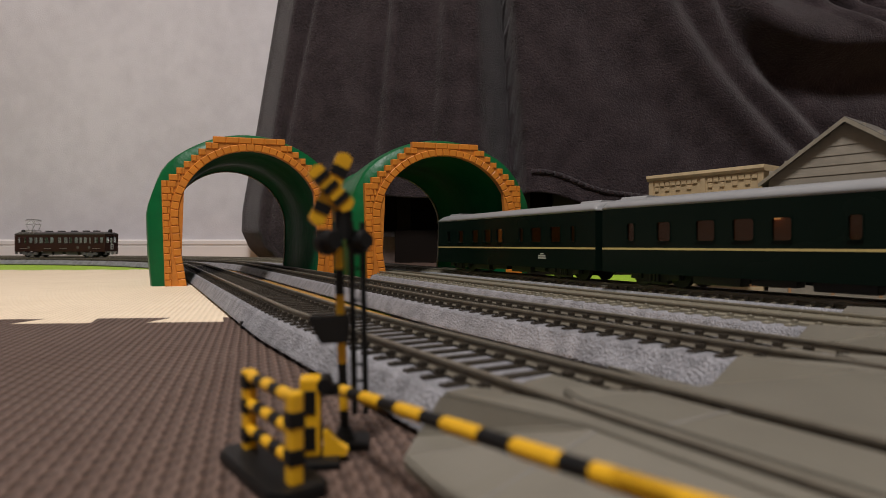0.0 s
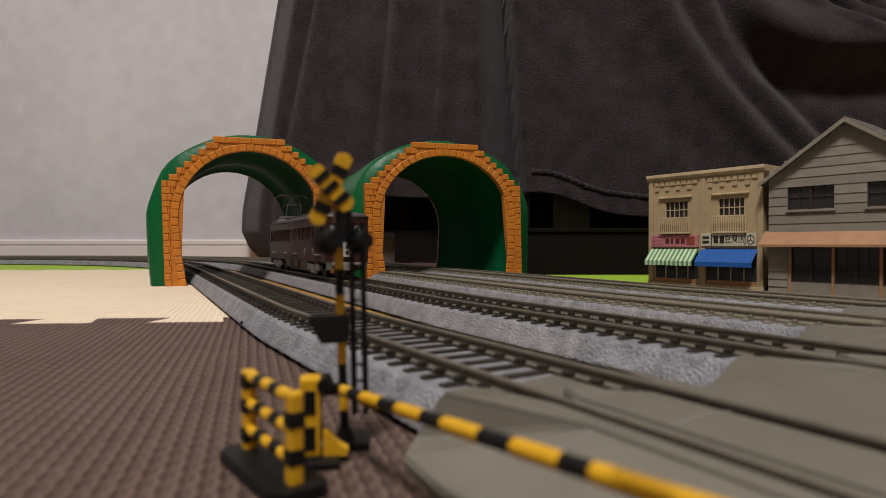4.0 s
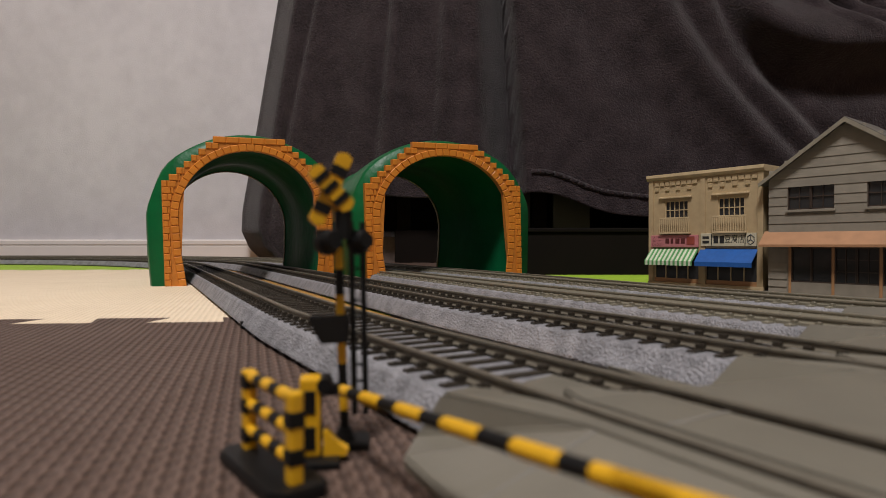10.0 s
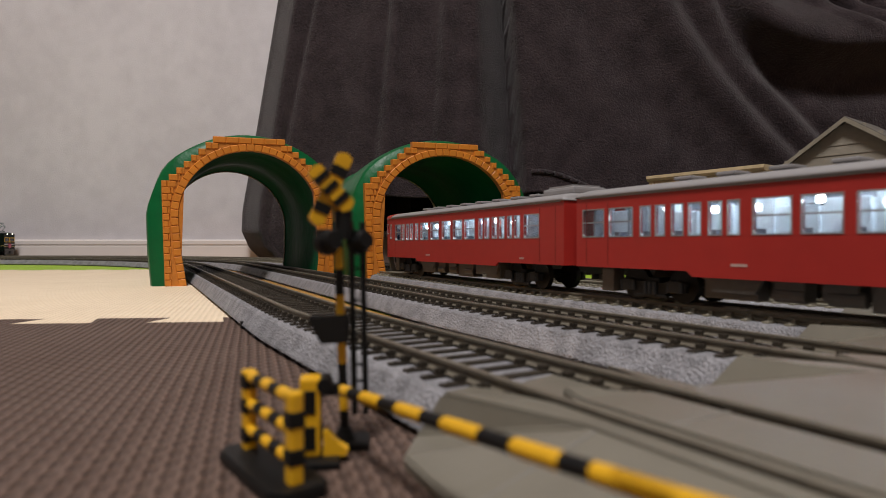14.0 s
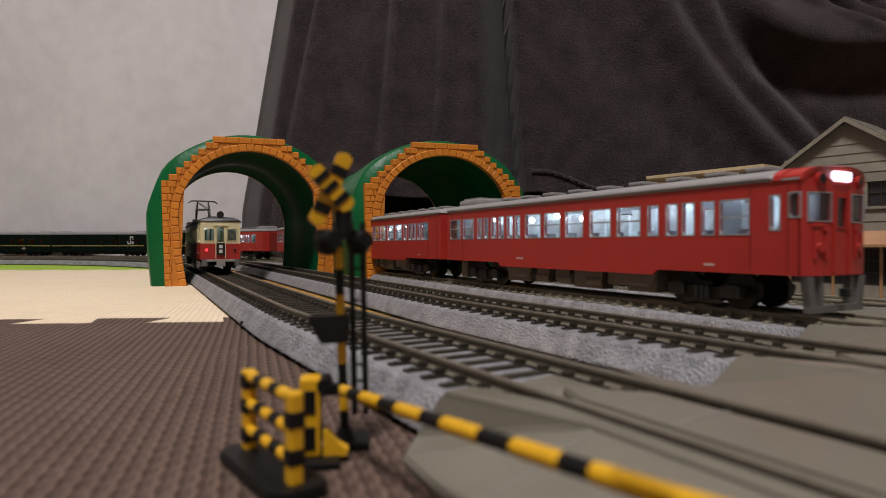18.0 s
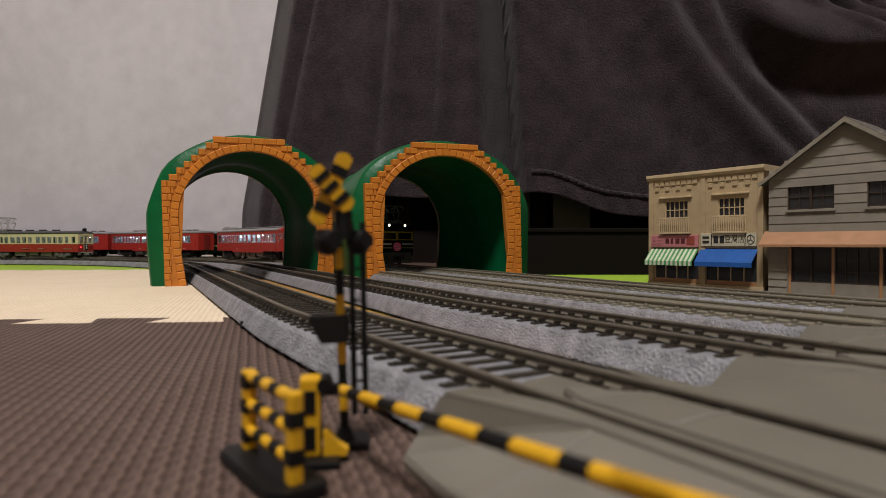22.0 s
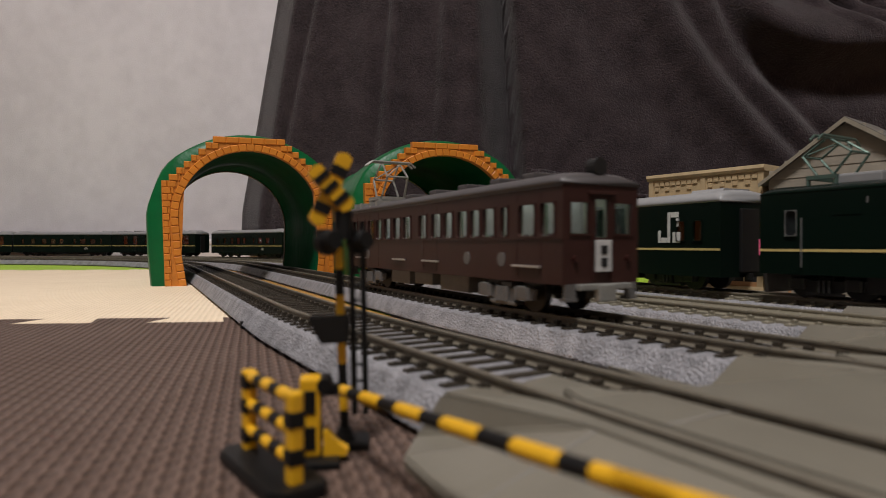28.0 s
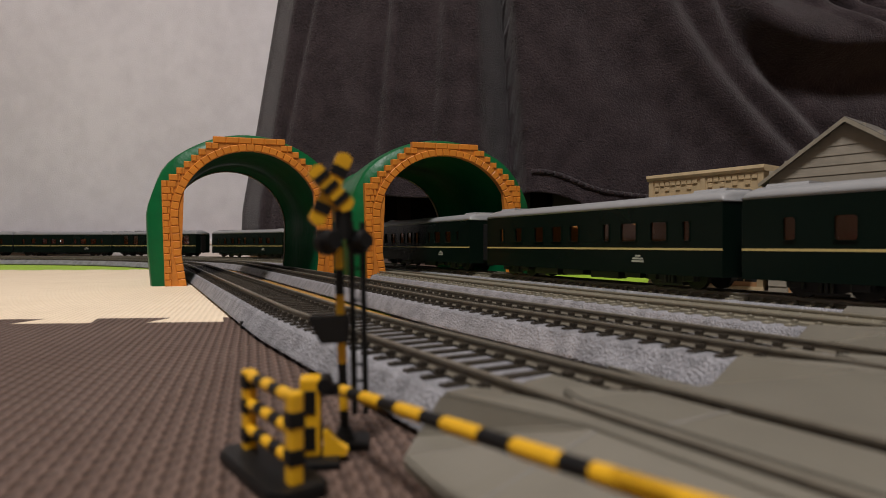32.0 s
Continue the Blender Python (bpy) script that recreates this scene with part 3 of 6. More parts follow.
TAIL = shader("tail_lamp", (1, 0.05, 0.05), 0.4, glow=(1.0, 0.03, 0.05), power=3.0)
SILVER = shader("frame_silver", (0.42, 0.42, 0.43), 0.38, metal=0.5)
RED_SEAM = paint("red_shadow_gap", (0.20, 0.016, 0.012), 0.5)
RED_MARK = shader("pale_marking", (0.55, 0.38, 0.34), 0.5)
SEAT_GREY = shader("seat_grey", (0.22, 0.22, 0.27), 0.6)
CAB_GLASS = clear_pane("cab_glass", (0.55, 0.55, 0.56), 0.4)
SIGN_GLOW = shader("sign_glow", (1, 0.95, 1), 0.4, glow=(0.9, 0.80, 1.0), power=2.0)
CHROME = shader("silver_metal", (0.62, 0.62, 0.62), 0.28, metal=0.9)
PANTO = shader("pantograph_grey", (0.40, 0.40, 0.37), 0.4, metal=0.6)
STEEL_WHEEL = shader("wheel_steel", (0.02, 0.018, 0.016), 0.4, metal=0.3)


def wall(bm, x0, x1, z0, z1, y0, y1, wins):
    panel(bm, x0, x1, z0, z1, y0, y1, wins)


def end_wall(bm, x0, x1, half, z0, z1, wins):
    panel(bm, -half, half, z0, z1, x0, x1, wins, across=True)


def roof_mesh(length, half, z, rise, over=0.6, nose=3.0):
    """A cambered roof with rounded ends."""
    bm = bmesh.new()
    n, stations = 14, [(-length / 2 - 0.4, 0.55), (-length / 2 + nose * 0.4, 0.86), (-length / 2 + nose * 1.4, 1.0),
                       (length / 2 - nose * 1.4, 1.0), (length / 2 - nose * 0.4, 0.86), (length / 2 + 0.4, 0.55)]
    rows = []
    for x, k in stations:
        line = []
        for i in range(n + 1):
            a = math.pi * i / n
            c, s = math.cos(a), math.sin(a)
            line.append(bm.verts.new((x * MM, (half + over) * math.copysign(abs(c) ** 0.75, c) * MM, (z + rise * k * s ** 0.8) * MM)))
        rows.append(line)
    for a, b in zip(rows, rows[1:]):
        for i in range(n):
            bm.faces.new((a[i], b[i], b[i + 1], a[i + 1]))
        bm.faces.new((a[0], a[-1], b[-1], b[0]))
    bm.faces.new(rows[0])
    bm.faces.new(rows[-1][::-1])
    bmesh.ops.recalc_face_normals(bm, faces=bm.faces)
    return bm


def bogie(owner, x, wheelbase, material, half=11.5, axles=2):
    span = wheelbase / 2
    ob = part("bogie", boxes((x - 3.5, x + 3.5, -half, half, 4.0, 8.0), bevel=0.3), material, owner)
    for y in (-half, half):
        s = 1 if y > 0 else -1
        side = bmesh.new()
        prism(side, [(x - span - 6, 6.6), (x - span - 5, 3.6), (x - span + 4, 3.4), (x - span * 0.4, 2.2), (x + span * 0.4, 2.2), (x + span - 4, 3.4), (x + span + 5, 3.6),
                     (x + span + 6, 6.6), (x + span, 7.6), (x + span * 0.5, 6.4), (x - span * 0.5, 6.4), (x - span, 7.6)], y - 0.8, y + 0.8, axis="y")
        part("side_frame", side, material, ob)
        for q in (-span, span):
            bm = boxes((x + q - 2.1, x + q + 2.1, *sorted((y, y + s * 1.9)), 3.4, 7.4), bevel=0.4)
            part("axle_box", bm, material, ob)
            for e in (-3.6, 3.6):
                bm = bmesh.new()
                rod(bm, (x + q + e, y + s * 1.2, 3.6), (x + q + e, y + s * 1.2, 7.0), 0.9, 8)
                part("spring", bm, material, ob)
        for q in (-2.6, 0, 2.6):
            bm = bmesh.new()
            rod(bm, (x + q, y + s * 1.4, 2.6), (x + q, y + s * 1.4, 6.8), 1.1, 8)
            part("spring", bm, material, ob)
        part("step_beam", boxes((x - span * 0.7, x + span * 0.7, *sorted((y + s * 0.8, y + s * 1.5)), 1.6, 2.6), bevel=0.2), material, ob)
    for q in ((-span, span) if axles == 2 else (-span, 0, span)):
        bm = bmesh.new()
        for y in (-7.6, 7.6):
            rod(bm, (x + q, y - 1.2, 5.6), (x + q, y + 1.2, 5.6), 5.6, 16)
        rod(bm, (x + q, -9.5, 5.6), (x + q, 9.5, 5.6), 1.0, 8)
        part("wheelset", bm, STEEL_WHEEL, ob)
    return ob


def pantograph(owner, x, z, high, material, half=9.0, reach=13.0):
    base = boxes((x - 8, x + 8, -half - 1, -half + 0.6, z, z + 1.4), (x - 8, x + 8, half - 0.6, half + 1, z, z + 1.4),
                 (x - 8, x - 6.6, -half, half, z, z + 1.4), (x + 6.6, x + 8, -half, half, z, z + 1.4))
    for sx in (-7.3, 7.3):
        for sy in (-half, half):
            rod(base, (x + sx, sy, z - 2.2), (x + sx, sy, z + 0.3), 1.0, 8)
    ob = part("pantograph", base, material, owner, "silver folding pantograph")
    mid = z + 1 + (high - z) * 0.52
    bars = []
    for sy in (-half * 0.75, half * 0.75):
        for s in (-1, 1):
            bars.append(((x + s * 4, sy, z + 1.2), (x + s * reach, sy * 0.9, mid), 0.55))
            bars.append(((x + s * reach, sy * 0.9, mid), (x + s * 1.6, sy * 0.8, high - 1), 0.45))
    for s in (-1, 1):
        bars.append(((x + s * reach, -half * 0.68, mid), (x + s * reach, half * 0.68, mid), 0.45))
        bars.append(((x + s * reach, -half * 0.68, mid), (x + s * 2, half * 0.6, high - 1), 0.3))
    for p, q, r in bars:
        part("arm", rod(bmesh.new(), p, q, r, 6), material, ob)
    head = bmesh.new()
    for s in (-2.2, 2.2):
        rod(head, (x + s, -half * 1.25, high), (x + s, half * 1.25, high), 0.55, 6)
        for sy in (-1, 1):
            rod(head, (x + s, sy * half * 1.25, high), (x + s, sy * half * 1.6, high - 2), 0.5, 6)
    for sy in (-half, half):
        rod(head, (x - 2.2, sy, high), (x + 2.2, sy, high), 0.4, 6)
    part("contact_head", head, material, ob)


def glaze(owner, wins, y, material, name="window_pane", surround=None, ft=0.35, corner=1.0, sash=False):
    for a, b, c, d in wins:
        ob = part(name, boxes((a + 0.02, b - 0.02, y - 0.15, y + 0.15, c + 0.02, d - 0.02)), material, owner)
        ob.visible_shadow = False
        if surround is not None:
            s = 1 if y > 0 else -1
            o = y + s * 0.55
            bm = boxes((a - ft, b + ft, o - 0.5, o + 0.2, c - ft, c), (a - ft, b + ft, o - 0.5, o + 0.2, d, d + ft),
                       (a - ft, a, o - 0.5, o + 0.2, c, d), (b, b + ft, o - 0.5, o + 0.2, c, d))
            for p, dx in ((a, 1), (b, -1)):
                for q, dz in ((c, 1), (d, -1)):
                    prism(bm, [(p - dx * 0.1, q - dz * 0.1), (p + dx * corner, q - dz * 0.1), (p - dx * 0.1, q + dz * corner)], o - 0.5, o + 0.15, axis="y")
            if sash and b - a > 9.0:
                zz = c + (d - c) * 0.52
                box(bm, a, b, o - 0.4, o, zz - 0.25, zz + 0.25)
            part("window_frame", bm, surround, ob)


def nose_bend(bm, length, half, k, ends):
    """Rounds the cab ends in plan."""
    for v in bm.verts:
        for s in ends:
            if v.co.x * s > (length / 2 - 7) * MM:
                v.co.x -= s * k * MM * min(1.0, abs(v.co.y) / (half * MM)) ** 3
    return bm


def body_shell(owner, length, half, z0, z1, material, wins, ends, split=None, nose=(0.0, 0.0)):
    """Two side walls, two ends and a floor; split = (height, lower material)."""
    for s in (-1, 1):
        y0, y1 = sorted((s * half, s * (half - 1.0)))
        bands = [(z0, z1, material)] if split is None else [(split[0], z1, material), (z0, split[0], split[1])]
        for a, b, m in bands:
            bm = bmesh.new()
            w = [(p, q, max(c, a), min(d, b)) for p, q, c, d in wins if d > a and c < b]
            wall(bm, -length / 2 + nose[0], length / 2 - nose[1], a, b, y0, y1, w)
            part("side_wall", bm, m, owner)
    for s, w_end, bow in zip((-1, 1), ends, nose):
        x0, x1 = sorted((s * length / 2, s * (length / 2 - 1.0)))
        bands = [(z0, z1, material)] if split is None else [(split[0], z1, material), (z0, split[0], split[1])]
        for a, b, m in bands:
            bm = bmesh.new()
            w = [(p, q, max(c, a), min(d, b)) for p, q, c, d in w_end if d > a and c < b]
            if bow:
                w = w + [(q, q, a, b) for q in (-half + 1, -half + 2.2, -half * 0.6, half * 0.6, half - 2.2, half - 1)]
            end_wall(bm, x0 + (0.02 if s < 0 else -0.02), x1, half if bow else half - 1.0, a, b, w)
            if bow:
                nose_bend(bm, length, half, bow, (s,))
            part("end_wall", bm, m, owner)
    part("floor_plate", boxes((-length / 2 + 4.5, length / 2 - 4.5, -half + 1, half - 1, z0 + 1.0, z0 + 2.2)), UNDER, owner)


def coupler(owner, length, material=None):
    for s in (-1, 1):
        bm = boxes(tuple(sorted((s * length / 2, s * (length / 2 + 3)))) + (-1.2, 1.2, 5.2, 7.4), bevel=0.2)
        part("coupler", bm, material or UNDER, owner)


def proportion(owner, along, across):
    """Sets a carriage's length and width; what is round from the side stays round."""
    for ob in owner.children_recursive:
        if ob.type != "MESH":
            continue
        n = len(ob.data.vertices)
        co = np.empty(n * 3)
        ob.data.vertices.foreach_get("co", co)
        co = co.reshape(-1, 3)
        mid = (co[:, 0].min() + co[:, 0].max()) / 2
        if ob.name.split(".")[0] == "lettering":
            ob.matrix_basis.translation.x *= along
            ob.matrix_basis.translation.y *= across
            co[:, 1] /= across
        if ob.name.split(".")[0] in ("wheelset", "crest", "axle_box"):
            co[:, 0] += mid * (along - 1)
        else:
            co[:, 0] *= along
        co[:, 1] *= across
        ob.data.vertices.foreach_set("co", co.ravel())
        ob.data.update()
    return owner


def mirrored(wins, length, scale=1.0):
    return [(length / 2 - b * scale, length / 2 - a * scale, c, d) for a, b, c, d in wins]


def underfloor(owner, items, half, material):
    for a, b, lo, hi in items:
        for s in (-1, 1):
            y0, y1 = sorted((s * (half - 1.5), s * (half - 7.5)))
            part("equipment_box", boxes((a, b, y0, y1, lo, hi), bevel=0.4), material, owner)


def red_railcar(cab_front, cab_rear, unit):
    """A scarlet diesel railcar with a lit cabin; front is +x."""
    length, half, z0, z1 = 269.0, 15.6, 10.8, 35.8
    owner = thing("diesel_railcar", "scarlet model diesel railcar with brightly lit windows", "model train", "scarlet railcar train")
    lo, hi = 21.8, 31.2
    spans = [(5, 20), (24, 39), (44, 50), (53, 58), (62, 68), (71, 77), (81, 87), (90, 95), (101, 116), (120, 134), (139, 153), (159, 174), (179, 194), (199, 205),
             (210, 216), (219, 225), (229, 235), (238, 251)]
    rows = [(a, b, lo, hi) for a, b in spans]
    if cab_front or cab_rear:
        rows = rows[1:] if cab_front else rows
        rows += [(260, 263.6, lo + 1.0, hi + 0.4), (267.4, 271.4, 26.0, 32.0)]
    wins = mirrored(rows, length, 0.98)
    if cab_front:
        wins = [(-b, -a, c, d) for a, b, c, d in wins]
    cab = [(-13.4, -5.2, 25.0, 32.0), (-2.3, 2.3, 23.5, 31.0), (5.2, 13.4, 25.0, 32.0)]
    plain = [(-2.8, 2.8, 20.5, 32.0)]
    bow = 2.8
    body_shell(owner, length, half, z0, z1, RED, wins, (cab if cab_rear else plain, cab if cab_front else plain), nose=(bow if cab_rear else 0, bow if cab_front else 0))
    for s in (-1, 1):
        glaze(owner, wins, s * (half - 0.6), GLASS, surround=SILVER, ft=0.4, sash=True)
        y0, y1 = sorted((s * half, s * (half - 0.9)))
        bm = bmesh.new()
        prism(bm, [(-66, z0), (-63, z0 - 1.7), (63, z0 - 1.7), (66, z0)], y0, y1, axis="y")
        part("skirt", bm, RED, owner)
        part("gutter", boxes((-length / 2 + 3, length / 2 - 3, *sorted((s * half, s * (half + 0.4))), z1 - 0.4, z1 + 0.2)), ROOF_GREY, owner)
        for x in (-127, -112, 112, 127):
            part("door_seam", boxes((x - 0.2, x + 0.2, *sorted((s * half, s * (half + 0.15))), z0 + 1, 34)), RED_SEAM, owner)
        for x, w in ((-96, 5), (38, 7)):
            part("lettering_bar", boxes((x, x + w, *sorted((s * half, s * (half + 0.1))), 12.6, 13.4)), RED_MARK, owner, "tiny pale marking")
    bm = roof_mesh(length - (13.5 if cab_front or cab_rear else 0), half, z1, 3.6)
    bmesh.ops.translate(bm, vec=(6.75 * MM * (cab_rear - cab_front), 0, 0), verts=bm.verts)
    part("roof", bm, ROOF_GREY, owner, "matt grey roof", smooth=True)
    for x in (-104, -84, -62, -38, -14, 10, 34, 58, 80):
        bm = boxes((x - 3.6, x + 3.6, -3.2, 3.2, z1 + 3.0, z1 + 4.8), (x - 4.8, x + 4.8, -4.2, 4.2, z1 + 4.2, z1 + 5.4), bevel=0.4)
        part("roof_vent", bm, ROOF_GREY, owner)
    if unit:
        a, b = (-132, -103) if cab_front else (103, 132)
        part("air_conditioner", boxes((a, b, -9, 9, z1 + 2.4, z1 + 6.0), (a + 3, b - 3, -7.5, 7.5, z1 + 5.6, z1 + 6.6), bevel=1.2), ROOF_GREY, owner, "large grey roof unit")
    # cabin: lit ceiling, pale lining, benches, partitions
    part("ceiling_light", boxes((-124, 124, -6, 6, 34.2, 35.0)), LED_DIM, owner, "white light strip")
    # two rows of glowing bars, added to fill the windows
    for y in (-4.0, 4.0):
        bm = bmesh.new()
        for k in range(14):
            u = -122 + k * 17.6
            box(bm, u, u + 15.8, y - 0.5, y + 0.5, 20.0, 32.6 - 1.5 * (k % 3), bevel=0.3)
        part("frosted_light_bar", bm, GLOWBAR, owner, "added glowing bar that fills the cabin windows")
    for s in (-1, 1):
        bm = bmesh.new()
        panel(bm, -length / 2 + 4, length / 2 - 4, z0 + 2.4, 35.0, *sorted((s * (half - 1.2), s * (half - 1.5))), wins)
        part("lining", bm, INTERIOR, owner)
    for k, x in enumerate((-114, -97, -74, -52, -31, -8, 14, 38, 57, 82, 103)):
        y = (-10.5, 10.5)
        for q in y:
            bm = bmesh.new()
            z = 29.6 + 0.9 * math.sin(k * 2.3)
            rod(bm, (x - 0.9, q, z), (x + 0.9, q, z), 0.95, 8)
            part("lamp", bm, LED, owner, "small white cabin lamp")
    for x in range(-108, 112, 18):
        bm = boxes((x, x + 3, -13.0, -8.6, 13, 23.2), (x, x + 3, 8.6, 13.0, 13, 23.2), (x - 6, x + 9, -13.0, -3.6, 13, 17.5), (x - 6, x + 9, 3.6, 13.0, 13, 17.5))
        part("seat", bm, SEAT_GREY, owner)
    for x in (-124, 123, -98, 100):
        part("partition", boxes((x, x + 1, -14.0, -3.4, 13, 35), (x, x + 1, 3.4, 14.0, 13, 35)), INTERIOR, owner)
    if cab_front:
        part("blue_seat", boxes((98, 118, -12.6, -11.6, 18, 29), (98, 118, 11.6, 12.6, 18, 29), bevel=0.3), SEAT_BLUE, owner, "bright blue seat back")
    for x in (-88, 88):
        bogie(owner, x, 27, UNDER, half=12.0)
    underfloor(owner, ((-62, -44, 3.0, 10.5), (-40, -30, 4.5, 10.5), (-26, -4, 2.6, 10.5), (0, 12, 4.5, 10.5), (18, 30, 3.5, 10.5), (36, 60, 3.0, 10.5), (112, 120, 2.4, 10.5)), 14.0, UNDER_GREY)
    for s in (-1, 1):
        for x in (-50, 46):
            bm = bmesh.new()
            prism(bm, [(x - 14, 9.6), (x - 10, 5.0), (x + 8, 5.0), (x + 14, 9.6)], *sorted((s * 13.2, s * 14.2)), axis="y")
            part("engine_cover", bm, UNDER_GREY, owner)
        for x in (-20, 4, 24):
            bm = bmesh.new()
            rod(bm, (x - 6, s * 11, 5.4), (x + 6, s * 11, 5.4), 2.1, 12)
            part("air_tank", bm, UNDER_GREY, owner)
    coupler(owner, length)
    for s, on in ((1, cab_front), (-1, cab_rear)):
        x = s * length / 2
        if not on:
            bm = boxes((*sorted((x, x + s * 2.6)), -5.5, 5.5, 11, 34), bevel=0.5)
            part("gangway", bm, RED_SEAM, owner)
            continue

        def front(bm):
            return nose_bend(bm, length, half, bow, (s,))

        for a, b, c, d in cab:
            ob = part("cab_window", front(boxes((x - s * 0.6 - 0.15, x - s * 0.6 + 0.15, a, b, c, d))), CAB_GLASS, owner)
            ob.visible_shadow = False
            e = sorted((x - s * 0.3, x + s * 0.4))
            bm = boxes((*e, a - 0.35, b + 0.35, c - 0.35, c), (*e, a - 0.35, b + 0.35, d, d + 0.35), (*e, a - 0.35, a, c, d), (*e, b, b + 0.35, c, d))
            part("window_frame", front(bm), SILVER if abs(a + b) > 2 else RED, ob)
        part("end_door", boxes((*sorted((x, x + s * 0.7)), -4.0, -3.2, 11, 33), (*sorted((x, x + s * 0.7)), 3.2, 4.0, 11, 33), bevel=0.2), RED, owner)
        # red brow over the cab, with sign and lamps
        bm = bmesh.new()
        ring_ = []
        for i in range(15):
            a = math.pi * i / 14
            c, q = math.cos(a), math.sin(a)
            ring_.append(((half + 0.5) * math.copysign(abs(c) ** 0.75, c), z1 - 0.2 + 3.9 * q ** 0.8))
        prism(bm, ring_ + [(-half - 0.2, z1 - 1.0), (half + 0.2, z1 - 1.0)], *sorted((x - s * 13.0, x - s * 6.8)))
        prism(bm, [(u * 0.985, w - 0.15 * (w > z1)) for u, w in ring_] + [(-half, z1 - 1.0), (half, z1 - 1.0)], *sorted((x - s * 6.7, x + s * 0.5)))
        part("cab_brow", front(bm), RED, owner, "scarlet cab brow")
        part("destination_sign", boxes((*sorted((x - s * 1, x + s * 1.0)), -3.9, 3.9, 35.2, 37.9), bevel=0.5), SIGN_GLOW, owner, "lit white destination sign")
        for y in (-9.4, 9.4):
            bm = bmesh.new()
            rod(bm, (x - s * 2, y, 35.6), (x + s * 1.0, y, 35.6), 1.7, 14)
            ob = part("headlight", front(bm), RED, owner)
            bm = bmesh.new()
            rod(bm, (x + s * 1.0, y, 35.6), (x + s * 1.15, y, 35.6), 1.3, 14)
            part("lens", front(bm), DARK_GLASS, ob)
            bm = boxes((*sorted((x, x + s * 0.7)), y - 2.4, y - 1.6, 15, 22), (*sorted((x, x + s * 0.7)), y + 1.6, y + 2.4, 15, 22), bevel=0.2)
            rod(bm, (x - s, y, 18), (x + s * 0.9, y, 18), 1.3, 12)
            rod(bm, (x - s, y * 0.8, 22.6), (x + s * 0.9, y * 0.8, 22.6), 0.7, 10)
            part("step_plate", front(bm), RED, owner)
            bm = boxes((*sorted((x, x + s * 0.5)), y - 3.0, y + 3.0, 23.4, 23.8))
            part("hand_rail", front(bm), RED, owner)
        bm = bmesh.new()
        for q in (-1, 1):
            for a, b, sink in ((14.4, 11.4, 1.6), (8.4, 6.8, 0.4)):
                prism(bm, [(q * a, 10.6), (q * b, 10.6), (q * (b - sink), 2.2), (q * (a - sink), 2.2)], *sorted((x - s * 4, x - s * 1.2)))
        box(bm, *sorted((x - s * 3.6, x - s * 1.0)), -13, 13, 1.2, 3.0)
        part("snow_plough", bm, UNDER_GREY, owner, "grey snow plough")
    return proportion(owner, 0.698, 0.934)


